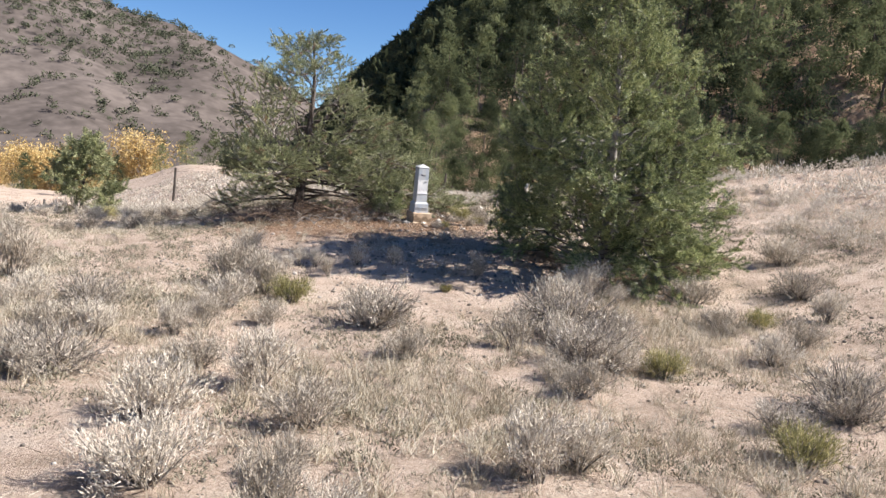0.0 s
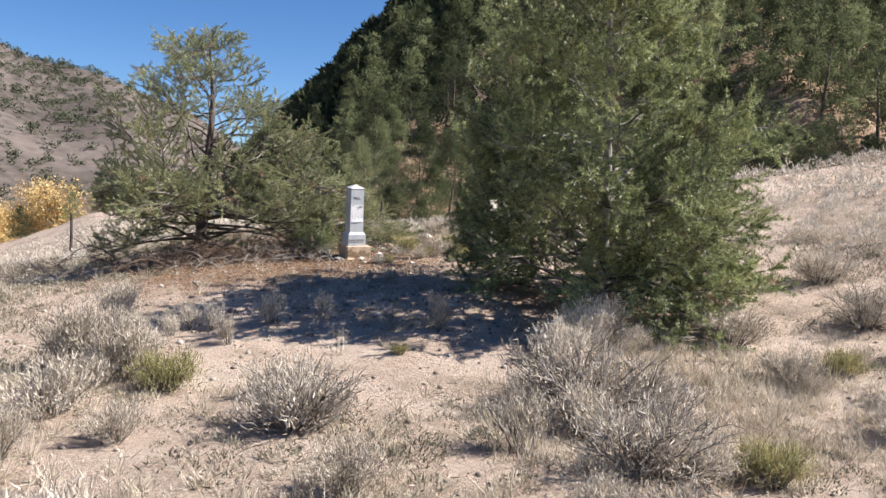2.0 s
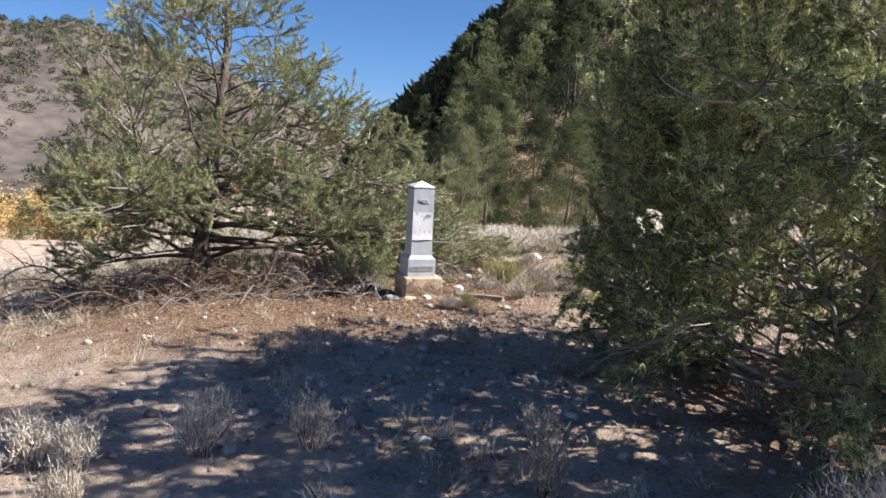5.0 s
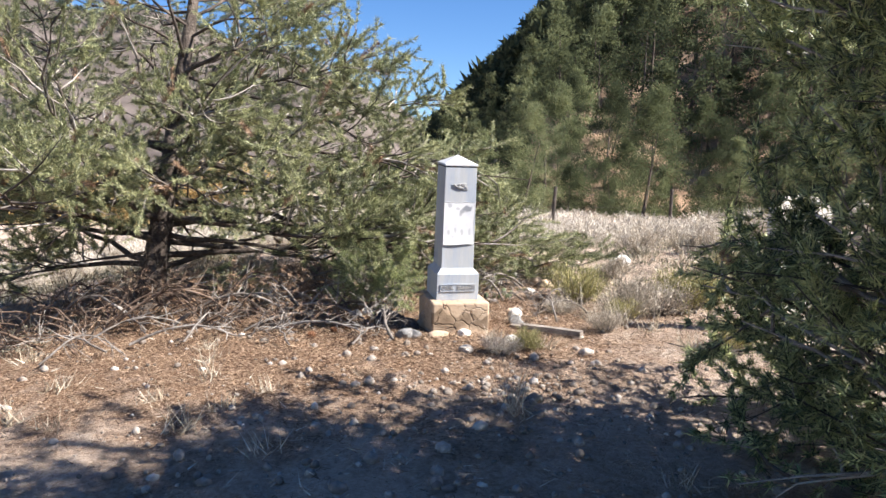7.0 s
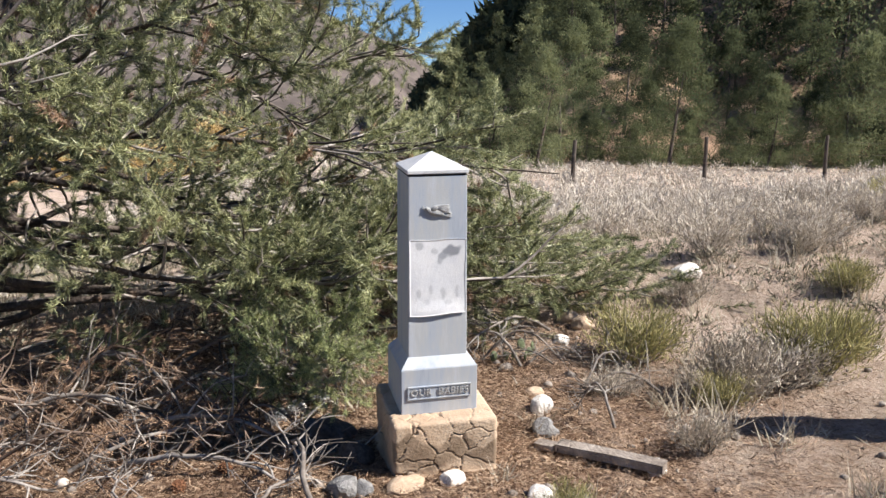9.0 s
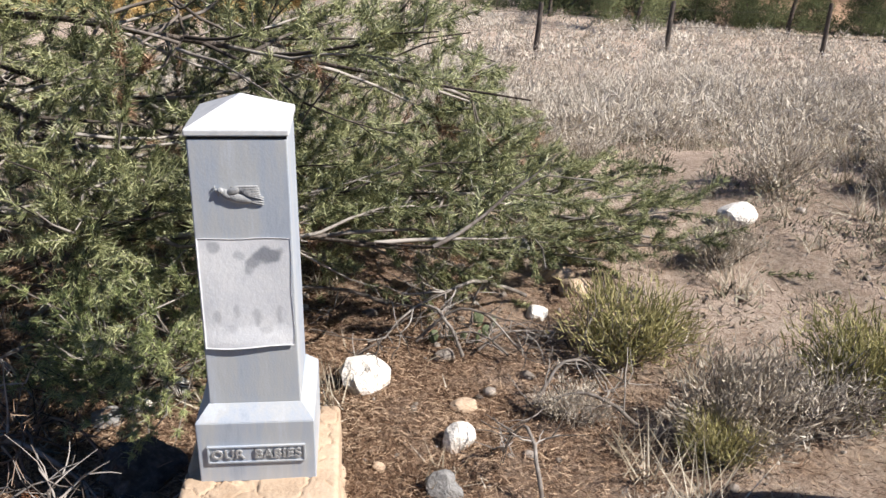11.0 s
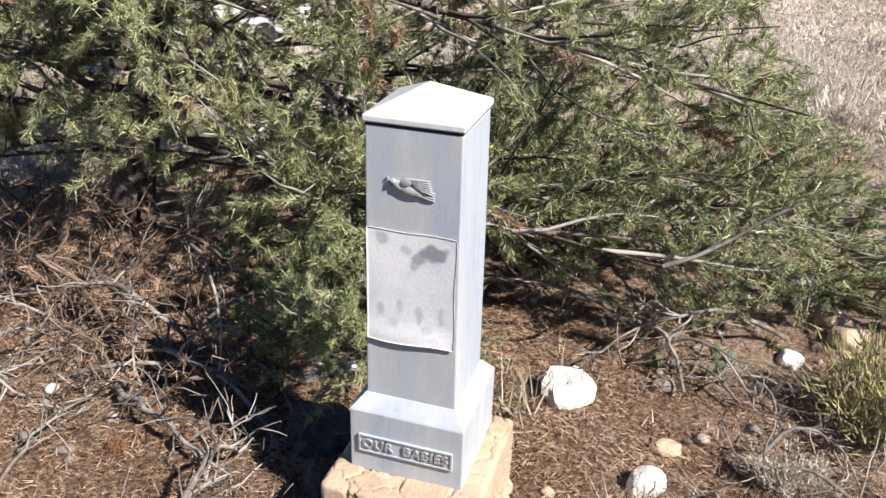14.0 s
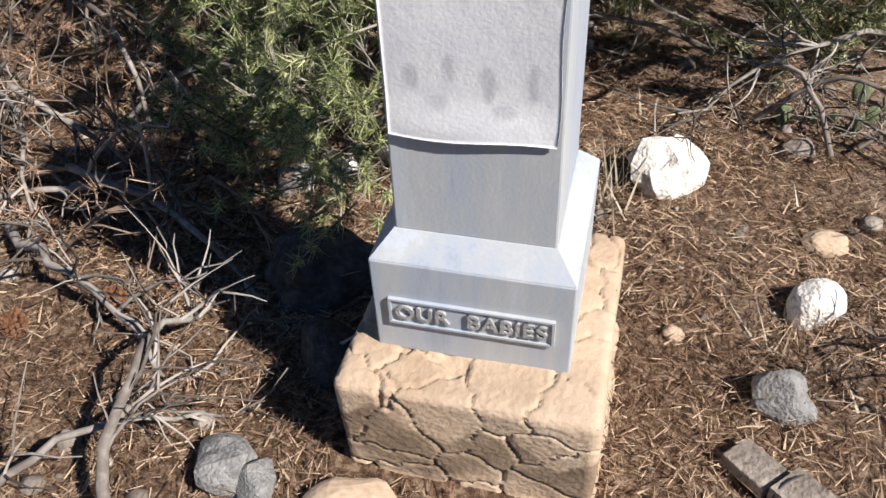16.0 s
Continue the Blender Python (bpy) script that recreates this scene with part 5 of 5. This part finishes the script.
dead_branch(0.72, 0.78, 150, 0.28, 154, 0.05, 0.005)


def prickly_pear(x, y, seed, pads):
    """A low cactus of a few flat oval pads standing on the soil."""
    g = np.random.default_rng(seed)
    t = empty("prickly_pear", x, y, gz(x, y))
    for dx, dy, r, turn in pads:
        bm = bmesh.new()
        bmesh.ops.create_uvsphere(bm, u_segments=14, v_segments=10, radius=1)
        for v in bm.verts:
            k = 0.75 + 0.25 * v.co.z
            v.co = Vector((v.co.x * r * 0.78 * k, v.co.y * r * 0.2 + 0.003 * noise.noise(v.co * 3), (v.co.z + 0.85) * r))
        pad = part("pad", bm, M["cactus"], t, shade=True, at=pose(dx, dy, 0, g.uniform(-14, 14), g.uniform(-14, 14), turn))
        a, h = g.uniform(-0.8, 0.8, 40), g.uniform(-0.7, 0.8, 40)
        side = np.where(g.random(40) < 0.5, -1, 1)
        base = np.stack([a * r * 0.62, side * r * 0.17 * np.sqrt(np.maximum(0.05, 1 - a ** 2 * 0.6 - h ** 2 * 0.6)), (h + 0.85) * r], -1)
        way = unit(np.stack([g.normal(size=40) * 0.5, side * 1.0, g.normal(size=40) * 0.5], -1))
        tagged(child("spines", fast_mesh("spines", *blades(base, way, g.uniform(0.008, 0.018, 40), 0.0012, g), [M["straw"]]), pad, "fine pale spines"), kind="stuff")
    tagged(t, "low green prickly pear with flat oval pads", "cactus", "prickly pears")


prickly_pear(0.47, 0.89, 301, [(0, 0, 0.032, 20), (0.06, 0.03, 0.024, -30)])
prickly_pear(0.62, 0.90, 302, [(0, 0, 0.03, 60), (0.04, 0.05, 0.028, 10), (-0.05, 0.02, 0.022, -40)])
prickly_pear(0.64, 1.02, 303, [(0, 0, 0.034, 0), (0.06, 0.0, 0.026, 50)])


def board():
    t = empty("board", 0.425, -0.09, gz(0.425, -0.09) + 0.012, -41)
    bm = bmesh.new()
    box(bm, 0.02, 0.40, -0.03, 0.03, 0, 0.03)
    bmesh.ops.subdivide_edges(bm, edges=bm.edges[:], cuts=3)
    for v in bm.verts:
        v.co += Vector((0, 0.004 * noise.noise(v.co * 20), 0.003 * noise.noise(v.co * 30)))
    part("plank", bm, M["plank"], t)
    bm = bmesh.new()
    box(bm, -0.06, 0.015, -0.036, 0.02, -0.004, 0.02)
    soften(bm, 0.003)
    part("broken_end", bm, M["plank"], t)
    loop = np.array([(0.03 + 0.002 * math.sin(a * 2), 0.034 * math.cos(a), 0.015 + 0.019 * math.sin(a)) for a in np.linspace(0, 2 * np.pi, 17)])
    child("wire_tie", fast_mesh("wire_tie", *tube(loop, np.full(17, 0.0014), 5), [M["wire"]]), t)
    tagged(t, "weathered grey board tied with rusty wire", "board")


board()


def pine_cone(x, y, seed):
    g = np.random.default_rng(seed)
    bm = bmesh.new()
    for i in range(44):
        h = i / 44
        a = i * 2.4
        r = 0.021 * math.sin(math.pi * (0.15 + 0.8 * h))
        egg(bm, r * math.cos(a), r * math.sin(a), 0.004 + 0.034 * h, 0.0075, 0.006, 0.003, -20, math.degrees(a), 6)
    me = bpy.data.meshes.new("pine_cone")
    bm.to_mesh(me)
    bm.free()
    me.materials.append(M["cone"])
    t = new("pine_cone", me)
    t.matrix_basis = pose(x, y, gz(x, y), g.uniform(-40, 40), g.uniform(-40, 40), 0)
    tagged(t, "small open brown pine cone on needle litter", "pine cone", "pine cones")


for i, (x, y) in enumerate(((-0.72, 0.03), (-0.86, -0.06), (-0.62, 0.1), (-0.98, 0.2))):
    pine_cone(x, y, 200 + i)


# ---- fence ----
POSTS = [(-12.5, 22.5, 1.15, 2), (-8.0, 21.0, 1.15, -2), (-3.49, 17.42, 1.2, 1), (0.56, 11.7, 0.95, 3), (2.9, 12.8, 0.95, 3), (5.34, 13.2, 1.0, 2), (8.9, 14.4, 1.1, -1), (12.5, 15.2, 1.1, 2), (16.5, 16.0, 1.1, 0)]


def fence_post(x, y, h, lean):
    t = empty("fence_post", x, y, gz(x, y) - 0.25)
    line = wander((0, 0, 0), (math.radians(lean), 0.02, 1), h + 0.25, 6, 0.012, np.random.default_rng(int(x * 10) + 900))
    child("post", fast_mesh("post", *tube(line, np.linspace(0.05, 0.042, 6), 8), [M["post"]], shade=True), t)
    bm = bmesh.new()
    bmesh.ops.create_cone(bm, cap_ends=True, segments=8, radius1=0.043, radius2=0.03, depth=0.02, matrix=Matrix.Translation(line[-1]))
    part("post_top", bm, M["post"], t)
    tagged(t, "dark weathered wooden fence post in the sage flat", "fence post", "fence posts")
    return np.array([x, y, gz(x, y) - 0.25]) + line[-1]


tops = [fence_post(x, y, h, lean) for x, y, h, lean in POSTS]
for height in (0.12, 0.42, 0.72):
    pts = []
    for a, b in zip(tops[:-1], tops[1:]):
        for s in np.linspace(0, 1, 8, endpoint=False):
            p = a + (b - a) * s
            pts.append(p - [0, 0, height + 0.05 * math.sin(math.pi * s)])
    pts.append(tops[-1] - [0, 0, height])
    tagged(new("fence_wire", fast_mesh("fence_wire", *tube(np.array(pts), np.full(len(pts), 0.0022), 4), [M["wire"]])), "thin sagging strand of barbed fence wire", "fence wire", "fence wires")


# ---- parked pickup beyond the trees ----
def pickup(x, y, turn):
    t = empty("pickup_truck", x, y, gz(x, y), turn)
    bm = bmesh.new()
    prof = [(-2.6, 0.45), (2.55, 0.45), (2.6, 0.95), (2.45, 1.08), (1.15, 1.16), (0.55, 1.78), (-0.75, 1.82), (-0.95, 1.18), (-2.6, 1.18)]
    f = bm.faces.new([bm.verts.new((px, -0.92, pz)) for px, pz in prof])
    ext = bmesh.ops.extrude_face_region(bm, geom=[f])
    bmesh.ops.translate(bm, vec=(0, 1.84, 0), verts=[e for e in ext["geom"] if isinstance(e, bmesh.types.BMVert)])
    bmesh.ops.bevel(bm, geom=bm.edges[:], offset=0.06, segments=3, affect="EDGES")
    body = part("body", bm, M["paint"], t)
    for sy in (-1, 1):
        for pts in (((0.95, 1.2), (0.5, 1.68), (0.0, 1.7), (0.0, 1.2)), ((-0.08, 1.2), (-0.08, 1.7), (-0.68, 1.72), (-0.8, 1.2))):
            bm = bmesh.new()
            f = bm.faces.new([bm.verts.new((px, sy * 0.915, pz)) for px, pz in pts])
            ext = bmesh.ops.extrude_face_region(bm, geom=[f])
            bmesh.ops.translate(bm, vec=(0, sy * 0.012, 0), verts=[e for e in ext["geom"] if isinstance(e, bmesh.types.BMVert)])
            part("window", bm, M["glass_dark"], body, "dark side window")
    for sx in (-1.6, 1.65):
        for sy in (-0.85, 0.85):
            bm = bmesh.new()
            bmesh.ops.create_cone(bm, cap_ends=True, segments=24, radius1=0.37, radius2=0.37, depth=0.24, matrix=pose(sx, sy, 0.37, 90))
            soften(bm, 0.03)
            wheel = part("wheel", bm, M["rubber"], t, "black tyre")
            bm = bmesh.new()
            bmesh.ops.create_cone(bm, cap_ends=True, segments=18, radius1=0.21, radius2=0.18, depth=0.26, matrix=pose(sx, sy, 0.37, 90))
            part("rim", bm, M["wire"], wheel, "grey metal rim")
    tagged(t, "white pickup truck parked beyond the trees", "pickup truck")


pickup(-14.6, 21.5, 8)
